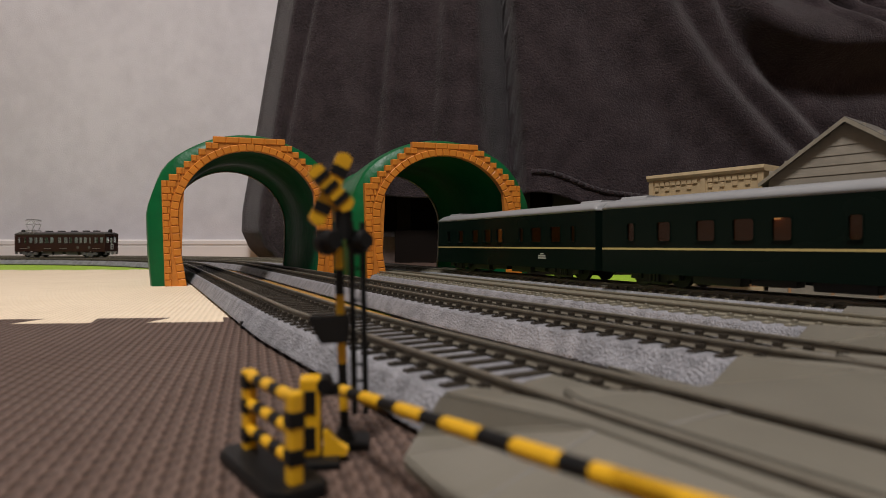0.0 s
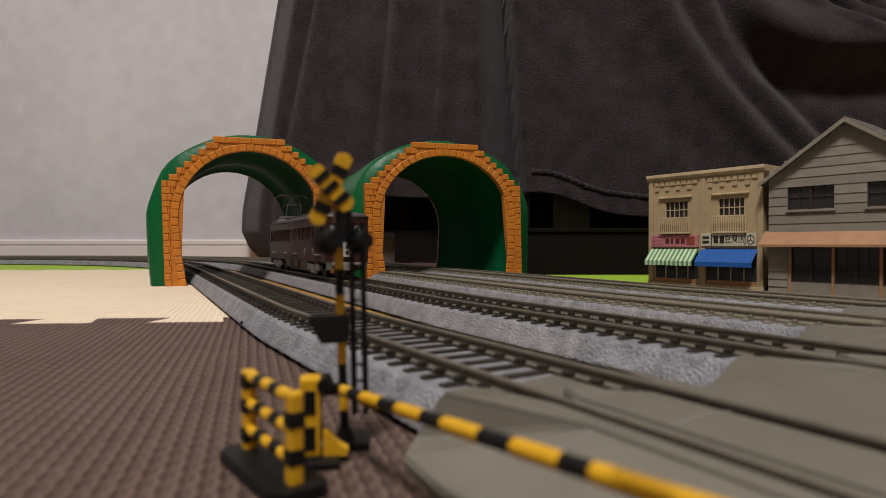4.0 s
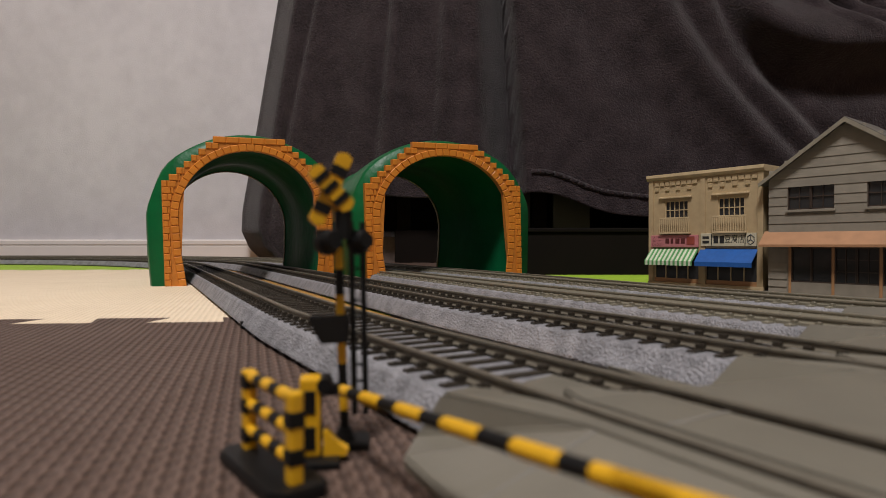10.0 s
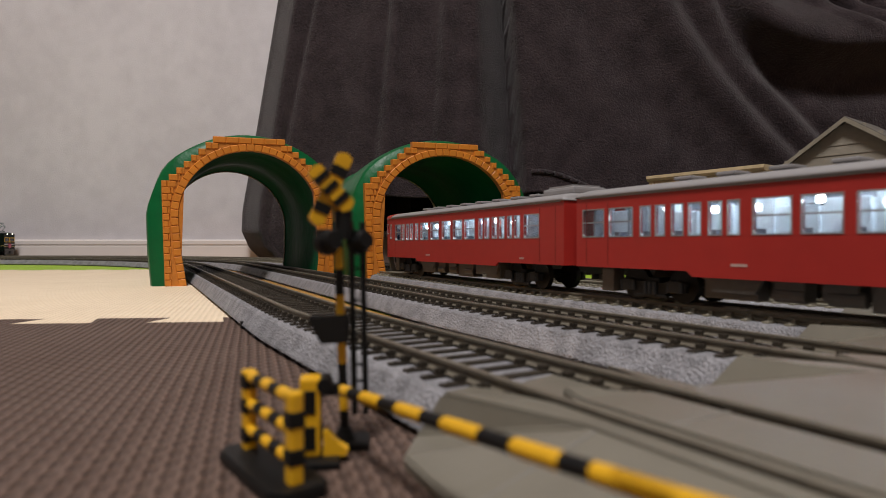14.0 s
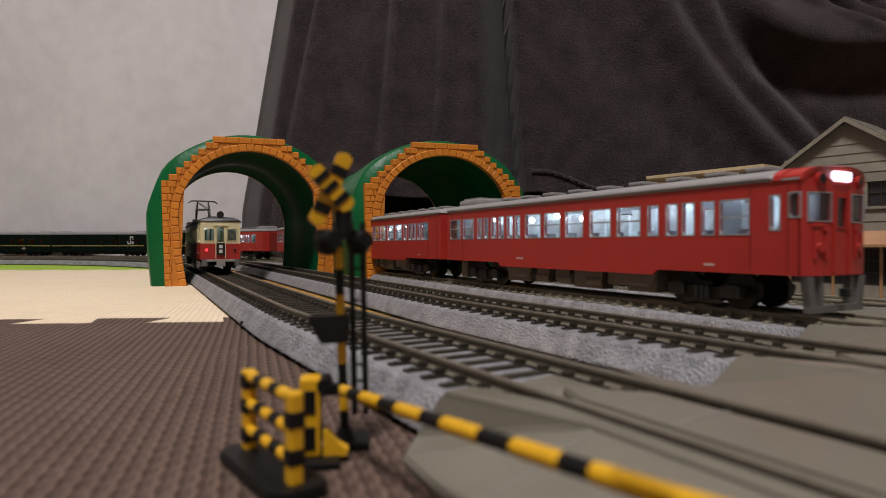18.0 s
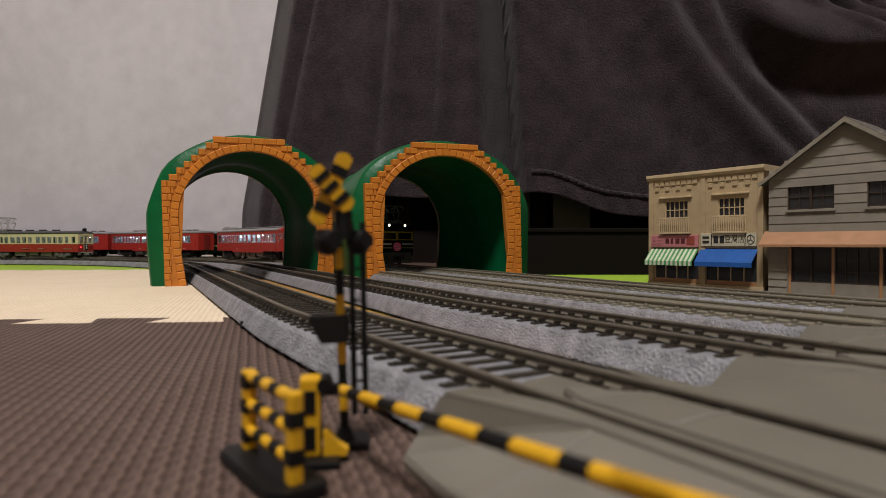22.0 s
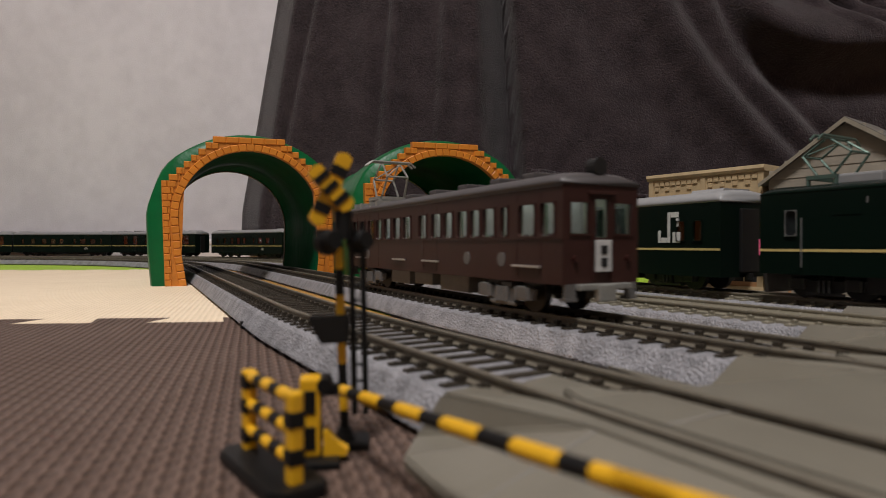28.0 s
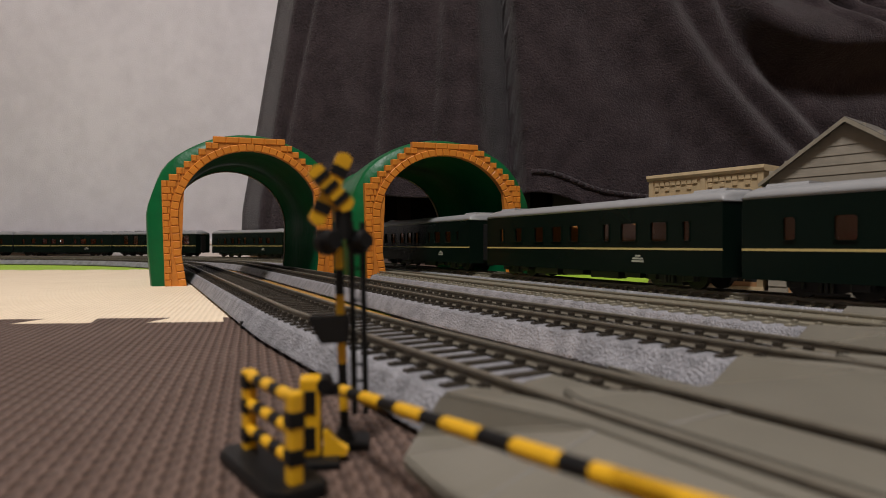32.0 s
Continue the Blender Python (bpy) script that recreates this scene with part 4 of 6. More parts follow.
def short_railcar(name, label, group, upper, lower, split, roof, pan, lit, sign, spans):
    """A short electric railcar with one pantograph; front is +x."""
    length, half, z0, z1 = 212.0, 13.6, 8.6, 34.2
    owner = thing(name, label, "model train", group)
    wins = mirrored([(a + 0.2, b - 0.2, 21.0, 29.6) for a, b in spans], length, 0.99)
    front = [(-11.0, -4.6, 21.6, 29.6), (-2.4, 2.4, 20.6, 30.6), (4.6, 11.0, 21.6, 29.6)]
    body_shell(owner, length, half, z0, z1, upper, wins, (front, front), split=None if split is None else (split, lower))
    trim = upper
    for s in (-1, 1):
        glaze(owner, wins, s * (half - 0.6), GLASS, surround=trim, ft=0.35)
        side, thin = sorted((s * half, s * (half + 0.35))), sorted((s * half, s * (half + 0.12)))
        part("belt_rail", boxes((-length / 2, length / 2, *side, 20.2, 20.8)), trim, owner)
        part("gutter", boxes((-length / 2, length / 2, *side, z1 - 0.6, z1)), roof, owner)
        for x in (-92, -70, 2, 80):
            for u in (x, x + 14):
                part("door_edge", boxes((u, u + 0.4, *thin, (split or z0 + 1), 32.5)), upper, owner)
                if split:
                    part("door_edge", boxes((u, u + 0.4, *thin, z0 + 1, split)), lower, owner)
        for x in (-92, -34, 2, 78):
            part("step_bar", boxes((x, x + 17, *sorted((s * half, s * (half + 1.0))), 12.6, 13.3), bevel=0.2), CHROME, owner, "silver step bar")
        for x in () if split else (-72, 44, 70):
            bm = bmesh.new()
            rod(bm, (x, s * (half - 0.2), 14.6), (x, s * (half + 0.25), 14.6), 2.1, 14)
            part("crest", bm, UNDER_GREY, owner)
    part("roof", roof_mesh(length, half, z1, 3.8, nose=6.0), roof, owner, "cambered roof", smooth=True)
    for x in (-40, -10, 20, 48, 72):
        part("roof_vent", boxes((x - 4, x + 4, -4.5, 4.5, z1 + 3.2, z1 + 5.8), bevel=0.6), roof, owner)
    pantograph(owner, pan, z1 + 5.2, z1 + 23.0, PANTO, half=8.0, reach=11.0)
    for k in (-18, -8, 8, 18):
        part("roof_band", boxes((pan + k - 0.8, pan + k + 0.8, -half, half, z1 + 0.4, z1 + 3.9)), PANTO, owner)
    for x in (-70, 70):
        bogie(owner, x, 25, UNDER_GREY, half=11.8)
    underfloor(owner, ((-44, -20, 3.2, 8.6), (-14, 6, 4.0, 8.6), (14, 40, 3.0, 8.6)), 12.6, UNDER_GREY)
    coupler(owner, length, PANTO)
    for x in range(-84, 84, 14):
        part("seat", boxes((x, x + 11, -12.2, -8.0, 10, 16.5), (x, x + 11, 8.0, 12.2, 10, 16.5), bevel=0.4), shader_once("seat_green", (0.03, 0.16, 0.06)), owner)
    for s in (-1, 1):
        bm = bmesh.new()
        panel(bm, -length / 2 + 2, length / 2 - 2, z0 + 2.4, 33.4, *sorted((s * (half - 1.2), s * (half - 1.5))), wins)
        part("lining", bm, shader_once("lining_pale_green", (0.36, 0.39, 0.30)), owner)
    part("ceiling_light", boxes((-98, 98, -4, 4, 32.8, 33.6)), shader_once("cabin_strip", (0.8, 0.8, 0.7), glow=(1.0, 0.98, 0.9), power=1.3), owner, "white light strip")
    # a weakly glowing bar, added down the middle to lift the dark cabin
    part("frosted_light_bar", boxes((-96, 96, -0.6, 0.6, 22.0, 31.0), bevel=0.3), shader_once("dim_window_fill", (0.5, 0.55, 0.5), glow=(0.8, 0.9, 0.85), power=0.05), owner, "added dim glowing bar behind the windows")
    if lit:
        for x in (-90, -60, -30, 0, 30, 60, 92):
            part("lamp", boxes((x - 2.5, x + 2.5, -2, 2, 32.2, 32.8)), LED_DIM, owner)
    for x in (-92, -44, 16, 78):
        part("partition", boxes((x, x + 7, -6, -5.2, 10, 30), (x, x + 7, 5.2, 6, 10, 30)), shader_once("bulkhead_green", (0.02, 0.15, 0.04)), owner, "green bulkhead panel")
    for s in (-1, 1):
        x = s * length / 2
        for a, b, c, d in front:
            ob = part("cab_window", boxes((x - s * 0.6 - 0.15, x - s * 0.6 + 0.15, a, b, c, d)), GLASS, owner)
            ob.visible_shadow = False
            e = sorted((x, x + s * 0.4))
            part("window_frame", boxes((*e, a - 0.5, b + 0.5, c - 0.5, c), (*e, a - 0.5, b + 0.5, d, d + 0.5), (*e, a - 0.5, a, c, d), (*e, b, b + 0.5, c, d)), trim, ob)
        bm = boxes((*sorted((x, x + s * 0.5)), -3.6, -3.1, z0 + 1, 32), (*sorted((x, x + s * 0.5)), 3.1, 3.6, z0 + 1, 32))
        part("end_door", bm, trim, owner)
        part("visor", boxes((*sorted((x, x + s * 1.2)), -5, 5, 31.6, 32.4), bevel=0.2), trim, owner)
        bm = bmesh.new()
        rod(bm, (x - s * 5, 0, z1 + 5.0), (x - s * 0.5, 0, z1 + 5.0), 2.4, 16)
        box(bm, *sorted((x - s * 4.5, x - s * 2)), -1.2, 1.2, z1 + 1, z1 + 3.4)
        part("headlight", bm, UNDER, owner)
        for y in (-9.6, 9.6):
            bm = bmesh.new()
            rod(bm, (x, y, 15.2), (x + s * 0.9, y, 15.2), 0.85, 12)
            on = s < 0 and y > 0 and split
            part("tail_lamp", bm, TAIL if on else shader_once("lamp_off", (0.035, 0.008, 0.006), 0.3), owner, "glowing red tail lamp" if on else "unlit tail lamp")
        part("fender", boxes((*sorted((x, x + s * 2.6)), -9.5, 9.5, 7.2, 8.8), (*sorted((x + s * 0.5, x + s * 3.4)), -3, 3, 4.2, 8.6), bevel=0.4), PANTO, owner)
        for y in (-11, 11):
            part("step", boxes((*sorted((x - s * 3, x + s * 0.6)), y - 2, y + 2, 4.4, 5.2), (*sorted((x - s * 1, x + s * 0.2)), y - 1.8, y + 1.8, 5.2, 8.8)), UNDER_GREY, owner)
        if sign:
            ob = part("route_board", boxes((*sorted((x + s * 0.6, x + s * 1.3)), -2.8, 2.8, 11.8, 20.0), bevel=0.2), sign[0], owner, "route board")
            e = sorted((x + s * 1.3, x + s * 1.5))
            part("board_mark", boxes((*e, -1.1, 1.1, 16.4, 18.6), (*e, -1.1, 1.1, 13.2, 15.4)), sign[1], ob)
    return proportion(owner, 0.768, 0.934)


MADE = {}


def shader_once(name, colour, rough=0.5, **k):
    if name not in MADE:
        MADE[name] = shader(name, colour, rough, **k)
    return MADE[name]


TW_GREEN = paint("deep_green_paint", (0.0032, 0.0082, 0.0056), 0.26, spec=0.12)
TW_ROOF = paint("silver_roof", (0.24, 0.24, 0.24), 0.42)
GOLD = paint("gold_line", (0.55, 0.42, 0.16), 0.4)
WHITE_MARK = shader("white_mark", (0.55, 0.55, 0.53), 0.5)
TW_YELLOW = shader("yellow_frame", (0.75, 0.44, 0.02), 0.4)


def letter_shapes(bm, x, y, z, k, side):
    """A plain two-block railway mark: a short bar and a taller one."""
    e = sorted((y, y + side * 0.2))
    d = -side
    for u0, u1, v0, v1 in ((0, 1.0, 0.0, 2.6), (1.2, 3.4, 0.0, 1.1), (3.6, 4.6, 0.0, 6.4), (4.8, 7.8, 5.3, 6.4), (6.8, 7.8, 3.4, 5.1), (5.6, 8.4, 0.0, 2.2)):
        box(bm, *sorted((x + d * u0 * k, x + d * u1 * k)), *e, z + v0 * k, z + v1 * k, bevel=0.05)


def night_coach(kind):
    """A dark green night-train coach with a gold line; front is +x."""
    length, half, z0, z1 = 249.0, 16.8, 6.0, 35.5
    labels = {"sleeper": "dark green sleeping coach with dim amber windows", "lounge": "dark green lounge coach with tall panorama windows",
              "power": "dark green power van with white railway mark"}
    owner = thing("night_coach", labels[kind], "model train", "dark green night train")
    spans = {"sleeper": [(22, 27), (39, 52), (64, 78), (89, 95), (121, 131), (141, 153), (164, 176), (194, 204), (222, 228)],
             "lounge": [(18, 36), (40, 58), (62, 80), (84, 102), (106, 124), (128, 146), (170, 184), (200, 214)],
             "power": [(12, 18), (24, 30), (64, 70), (76, 82), (112, 118), (156, 160), (166, 170), (222, 228)]}[kind]
    z = (19.4, 33.4) if kind == "lounge" else (20.4, 28.4)
    wins = mirrored([(a, b, *z) for a, b in spans], length, 0.995)
    gang = [(-2.8, 2.8, 18.0, 32.0)]
    body_shell(owner, length, half, z0, z1, TW_GREEN, wins, (gang, gang))
    for s in (-1, 1):
        glaze(owner, wins, s * (half - 0.5), TW_GLASS, surround=TW_GREEN, ft=0.3)
        side = sorted((s * half, s * (half + 0.15)))
        part("gold_stripe", boxes((-length / 2, length / 2, *side, 16.5, 17.4)), GOLD, owner, "thin gold line")
        side = sorted((s * half, s * (half + 0.2)))
        if kind == "power":
            bm = bmesh.new()
            letter_shapes(bm, length / 2 - 44 if s < 0 else length / 2 - 20, s * half, 19.6, 2.0, s)
            part("railway_mark", bm, WHITE_MARK, owner, "white railway mark")
        else:
            bm = bmesh.new()
            for w, zz in ((9, 12.2), (4, 13.4), (10, 11.0)):
                box(bm, 62 - w / 2, 62 + w / 2, *side, zz, zz + 0.8)
            part("wing_emblem", bm, shader_once("emblem_silver", (0.45, 0.43, 0.38)), owner, "small silver emblem")
        part("warm_blind", boxes((-length / 2 + 8, length / 2 - 8, *sorted((s * 9.0, s * 9.6)), 10, 34)), WARM, owner, "corridor partition with amber light painted as glow")
    for k, x in enumerate((-70, -8, 54)):
        part("lamp", boxes((x - 1.5, x + 1.5, -12.5, -10.5, 28, 29), (x + 14, x + 17, 10.5, 12.5, 28, 29)), WARM_LAMP, owner)
    part("roof", roof_mesh(length, half, z1, 5.2, over=0.1), TW_ROOF, owner, "silver grey roof", smooth=True)
    for s in (-1, 1):
        bm = bmesh.new()
        prism(bm, [(-10, z1 + 3.9), (-8, z1 + 5.9), (8, z1 + 5.9), (10, z1 + 3.9)], *sorted((s * 96, s * 118)))
        part("roof_unit", bm, TW_ROOF, owner)
    for x in (-60, -20, 20, 60) if kind == "lounge" else ():
        part("roof_rib", boxes((x - 2, x + 2, -12, 12, z1 + 3, z1 + 6.4), bevel=0.6), TW_ROOF, owner)
    for x in (-84, 84):
        bogie(owner, x, 29, UNDER, half=12.0)
    underfloor(owner, ((-56, -26, 2.6, 7.0), (-20, 4, 3.4, 7.0), (12, 40, 2.6, 7.0), (46, 60, 3.6, 7.0)), 15.0, UNDER)
    coupler(owner, length)
    for s in (-1, 1):
        part("gangway", boxes((*sorted((s * length / 2, s * (length / 2 + 2.2))), -5.4, 5.4, 8, 33), bevel=0.5), UNDER, owner)
    if kind == "power":
        x = length / 2
        part("route_plate", boxes((x, x + 0.7, 4.6, 11.2, 14.6, 21.0), bevel=0.2), shader_once("pink_plate", (0.75, 0.15, 0.25), glow=(1, 0.1, 0.25), power=0.2), owner, "lit pink train plate")
    return proportion(owner, 0.703, 0.934)


def electric_loco():
    length, half, z0, z1 = 224.0, 17.0, 8.5, 36.4
    owner = thing("electric_locomotive", "dark green electric locomotive with yellow window frames", "model train", "dark green night train")
    side_w = mirrored([(14, 20, 22, 30.5), (203, 209, 22, 30.5)], length)
    front = [(-14.6, -0.7, 23.6, 30.2), (0.7, 14.6, 23.6, 30.2)]
    body_shell(owner, length, half, z0, z1, TW_GREEN, side_w, (front, front))
    for s in (-1, 1):
        glaze(owner, side_w, s * (half - 0.5), DARK_GLASS, surround=CHROME, ft=0.3)
        side = sorted((s * half, s * (half + 0.15)))
        part("gold_stripe", boxes((-length / 2, length / 2, *side, 16.4, 17.3)), GOLD, owner, "thin gold line")
        bm = bmesh.new()
        letter_shapes(bm, 8 if s > 0 else -8, s * half, 19.2, 0.75, s)
        part("railway_mark", bm, WHITE_MARK, owner, "small white railway mark")
        for x in (-72, -50, -28, -6, 16, 38, 60):
            part("louvre", boxes((x, x + 14, *side, 28.5, 33.5)), TW_GREEN, owner)
            part("louvre_light", boxes((x + 16, x + 17, *side, 32.0, 34.0)), UNDER_GREY, owner)
        for x in (88, -88):
            part("hand_rail", boxes((x - 0.3, x + 0.3, *sorted((s * half, s * (half + 0.7))), 11, 28)), CHROME, owner)
    part("roof", roof_mesh(length, half, z1, 3.4, over=0.0, nose=5.0), TW_GREEN, owner, smooth=True)
    for x, w in ((-66, 22), (-22, 34), (30, 40), (72, 16)):
        part("roof_box", boxes((x - w / 2, x + w / 2, -8, 8, z1 + 2.6, z1 + 6.4), bevel=0.8), TW_ROOF, owner, "silver roof box")
    pantograph(owner, 84, z1 + 5.0, z1 + 20.0, shader_once("panto_green", (0.10, 0.16, 0.13), metal=0.5), half=9.0)
    pantograph(owner, -84, z1 + 5.0, z1 + 20.0, MADE["panto_green"], half=9.0)
    bm = bmesh.new()
    for x in (-50, -40, 8, 12, 52, 60):
        rod(bm, (x, 2, z1 + 5), (x, 2, z1 + 10.5), 1.2, 8)
    rod(bm, (-50, 2, z1 + 10), (12, 2, z1 + 10), 0.35, 6)
    rod(bm, (12, 2, z1 + 10), (60, 2, z1 + 10), 0.35, 6)
    part("insulator", bm, shader_once("insulator_green", (0.02, 0.10, 0.07)), owner)
    for x in (-78, 0, 78):
        bogie(owner, x, 29, UNDER, half=13.0)
    underfloor(owner, ((-58, -34, 3, 9), (34, 58, 3, 9)), 15.5, UNDER)
    for s in (-1, 1):
        x = s * length / 2
        bm = bmesh.new()
        e = sorted((x, x + s * 0.6))
        for a, b in ((-16.4, -0.2), (0.2, 16.4)):
            box(bm, *e, a, b, 23.0, 24.0), box(bm, *e, a, b, 30.0, 31.2)
            box(bm, *e, a, a + 1.0, 24.0, 30.0), box(bm, *e, b - 1.0, b, 24.0, 30.0)
        part("cab_window_frame", bm, TW_YELLOW, owner, "yellow cab window frame")
        for a, b, c, d in front:
            part("cab_window", boxes((x - s * 0.5 - 0.15, x - s * 0.5 + 0.15, a, b, c, d)), DARK_GLASS, owner)
        e = sorted((x, x + s * 0.4))
        part("silver_band", boxes((*e, -16.6, -5.4, 18.4, 20.4), (*e, 5.4, 16.6, 18.4, 20.4)), CHROME, owner, "silver front band")
        part("number_bars", boxes((*e, -4.2, 4.2, 18.8, 20.2)), UNDER_GREY, owner)
        part("gold_front_stripe", boxes((*e, -16.6, -5, 15.4, 16.3), (*e, 5, 16.6, 15.4, 16.3)), GOLD, owner)
        for y in (-8.2, 8.2):
            bm = bmesh.new()
            rod(bm, (x - s * 3, y, z1 + 0.6), (x + s * 0.6, y, z1 + 0.6), 2.0, 16)
            ob = part("headlight", bm, TW_GREEN, owner)
            bm = bmesh.new()
            rod(bm, (x + s * 0.6, y, z1 + 0.6), (x + s * 0.8, y, z1 + 0.6), 1.2, 14)
            part("lens", bm, HEAD if s > 0 else CHROME, ob)
        if s > 0:
            bm = bmesh.new()
            rod(bm, (x + 0.4, 0, 16.8), (x + 1.4, 0, 16.8), 4.1, 24)
            # no lamp: slight emission in the material brightens the pink disc
            ob = part("head_mark", bm, shader_once("pink_mark", (0.62, 0.10, 0.18), glow=(0.8, 0.1, 0.2), power=0.06), owner, "round pink head mark")
            part("mark_bar", boxes((x + 1.4, x + 1.55, -3.4, 3.0, 16.4, 17.4), (x + 1.4, x + 1.55, -2.0, 3.4, 14.6, 15.4)), shader_once("pale_pink", (0.75, 0.45, 0.5)), ob)
        bm = bmesh.new()
        prism(bm, [(-15.5, 11.5), (15.5, 11.5), (13.5, 1.5), (-13.5, 1.5)], *sorted((x - s * 2, x + s * 0.2)))
        for y in (-9, 9):
            box(bm, *sorted((x, x + s * 2)), y - 2.4, y + 2.4, 5.0, 9.2)
        part("snow_plough", bm, UNDER_GREY, owner, "grey skirt and plough")
        part("coupler", boxes((*sorted((x, x + s * 3.4)), -1.5, 1.5, 4.4, 8.0), bevel=0.4), UNDER, owner)
        bm = bmesh.new()
        for y in (-3.2, 3.2):
            rod(bm, (x + s * 0.8, y, 8.0), (x + s * 2.2, y, 2.4), 0.5, 6)
        part("hose", bm, UNDER, owner)
    return proportion(owner, 0.616, 0.97)


TW_GLASS = clear_pane("tinted_glass", (0.45, 0.38, 0.32), 0.4)
BROWN_PAINT = paint("brown_paint", (0.036, 0.0125, 0.0095), 0.42, spec=0.3)
BROWN_ROOF = paint("brown_roof", (0.065, 0.058, 0.058), 0.5)
CREAM_PAINT = paint("cream_paint", (0.60, 0.54, 0.33), 0.42)
RED_LOW = paint("dark_red_paint", (0.30, 0.020, 0.016), 0.40)
DARK_ROOF = paint("dark_roof", (0.06, 0.06, 0.062), 0.5)

LOCO = electric_loco()
COACHES = []
for k in range(12):
    kind = "power" if k == 0 else "lounge" if k in (4, 6) else "sleeper"
    seen = [c for c in COACHES if c[1] == kind]
    COACHES.append((copy_thing(seen[0][0], pose(0, 0, 0)) if seen else night_coach(kind), kind))
RAILCARS = [red_railcar(True, False, True)]
RAILCARS.append(red_railcar(False, False, False))
RAILCARS.append(copy_thing(RAILCARS[1], pose(0, 0, 0)))
RAILCARS.append(red_railcar(False, True, True))
BROWN_CAR = short_railcar("electric_railcar", "dark brown vintage electric railcar with white route board", "", BROWN_PAINT, None, None, BROWN_ROOF, -78, True,
                          (WHITE_MARK, UNDER), [(4, 12), (15, 25), (32, 37), (41, 50), (52, 60), (62, 71), (75, 84), (86, 96), (101, 110), (119, 129), (132, 142),
                                                (145, 155), (158, 167), (170, 180), (185, 192), (198, 206)])
CREAM_CAR = short_railcar("electric_railcar", "cream and red vintage electric railcar with raised pantograph", "", CREAM_PAINT, RED_LOW, 19.6, DARK_ROOF, 72, True,
                          (UNDER, WHITE_MARK), [(1.6, 8), (11, 21), (26, 33), (36, 43), (46, 55), (60, 71), (74, 84), (87, 97), (101, 110), (119, 129), (132, 142), (145, 155),
                                                (158, 167), (170, 180), (185, 193), (200, 208)])


# ---- level crossing ----
LINE = pose(-37.1 * MM, 178.0 * MM, 0, 0, 0, 30.3)   # x: away from the innermost track, y: along it


def moulded(owner, name, top, faces, material=None):
    """A road piece: corners (offset, along, height), its faces, and a skirt down to the mats."""
    bm = bmesh.new()
    up = [bm.verts.new((u * MM, v * MM, z * MM)) for u, v, z in top]
    for f in faces:
        bm.faces.new([up[i] for i in f])
    rim = [e for e in bm.edges if e.is_boundary]
    low = {}
    for e in rim:
        for v in e.verts:
            if v not in low:
                low[v] = bm.verts.new((v.co.x, v.co.y, 0.2 * MM))
    for e in rim:
        a, b = e.verts
        bm.faces.new((a, b, low[b], low[a]))
    bmesh.ops.recalc_face_normals(bm, faces=bm.faces)
    edges = [e for e in bm.edges if e.is_manifold and e.calc_face_angle() > 0.35]
    bmesh.ops.bevel(bm, geom=edges, offset=0.0004, segments=2, affect="EDGES")
    return part(name, bm, material or CROSSING, owner)


def level_crossing():
    """Road panels that climb to each rail, with pointed lead-ins at their far ends."""
    owner = thing("level_crossing", "grey plastic level crossing road panels between rails", "level crossing", m=LINE)
    top, near = RAIL - 0.5, -330.0
    starts = (-100.0, -105.0, -88.0, -70.0)
    joint = shader_once("joint_pale", (0.23, 0.215, 0.19))
    for k, c in enumerate(OFFSETS):
        f = starts[k]
        # strip beside the near rail, its steep shoulder, and the ramp or plate below it
        if k == 0:
            moulded(owner, "road_plate", [(c - 17.0, f - 2, 8.0), (c - 12.6, f - 26, top), (c - 19.0, f + 1.6, 1.6), (c - 24.2, f - 5, 1.6), (c - 25.6, f - 18, 1.6),
                                          (c - 25.6, near, 1.6), (c - 12.6, near, top)], [(0, 1, 2), (2, 1, 3), (3, 1, 4), (4, 1, 6, 5)])
            part("panel_joint", rod(bmesh.new(), (c - 12.8, f - 27.0, top - 0.1), (c - 25.2, f - 22.0, 1.8), 0.16, 6), joint, owner)
        else:
            p = OFFSETS[k - 1]
            lead = f - 14 if k == 1 else f - 24
            moulded(owner, "road_plate", [(c - 15.5, f - 2, 8.8), (c - 12.6, f - 22, top), (c - 19.5, f + 1.5, 2.4), (p + 10.4, lead, top), (p + 10.4, near, top), (c - 12.6, near, top)],
                    [(0, 1, 2), (2, 1, 3), (3, 1, 5, 4)])
            part("panel_joint", rod(bmesh.new(), (c - 13.0, f - 46.0, top), (p + 11.0, f - 46.0, top), 0.14, 6), joint, owner)
        moulded(owner, "side_panel", [(c - (16.8 if k == 0 else 15.4), f - 2, 8.2), (c - 9.2, f + 1, 7.6), (c - 9.2, f - 16, top), (c - 9.2, near, top), (c - 12.5, near, top), (c - 12.5, f - 25, top)],
                [(0, 1, 2, 5), (5, 2, 3, 4)])
        # low lead-in between the rails, then the raised middle panel with a pointed nose
        moulded(owner, "lead_in", [(c - 5.6, f - 2, 7.7), (c + 5.4, f + 1, 7.7), (c + 5.4, f - 17, 7.7), (c - 5.6, f - 11.5, 7.7)], [(0, 1, 2, 3)])
        moulded(owner, "middle_panel", [(c - 4.6, f - 12.6, top + 0.7), (c + 5.5, f - 19, top), (c + 5.5, near, top + 0.1), (c - 5.7, near, top + 0.1), (c - 5.7, f - 17, top)], [(0, 1, 2, 3, 4)])
        for q in (f - 30.0, f - 66.0):
            part("panel_joint", boxes((c - 5.4, c + 5.2, q, q + 0.4, top, top + 0.2)), joint, owner)
        # narrow strip outside the far rail, tapering to a point
        moulded(owner, "side_panel", [(c + 14.2, f - 2, 8.8), (c + 9.4, f - 19, top), (c + 9.4, near, top), (c + 10.3, near, top), (c + 10.3, f - 16, top)], [(0, 1, 2, 3, 4)])


level_crossing()


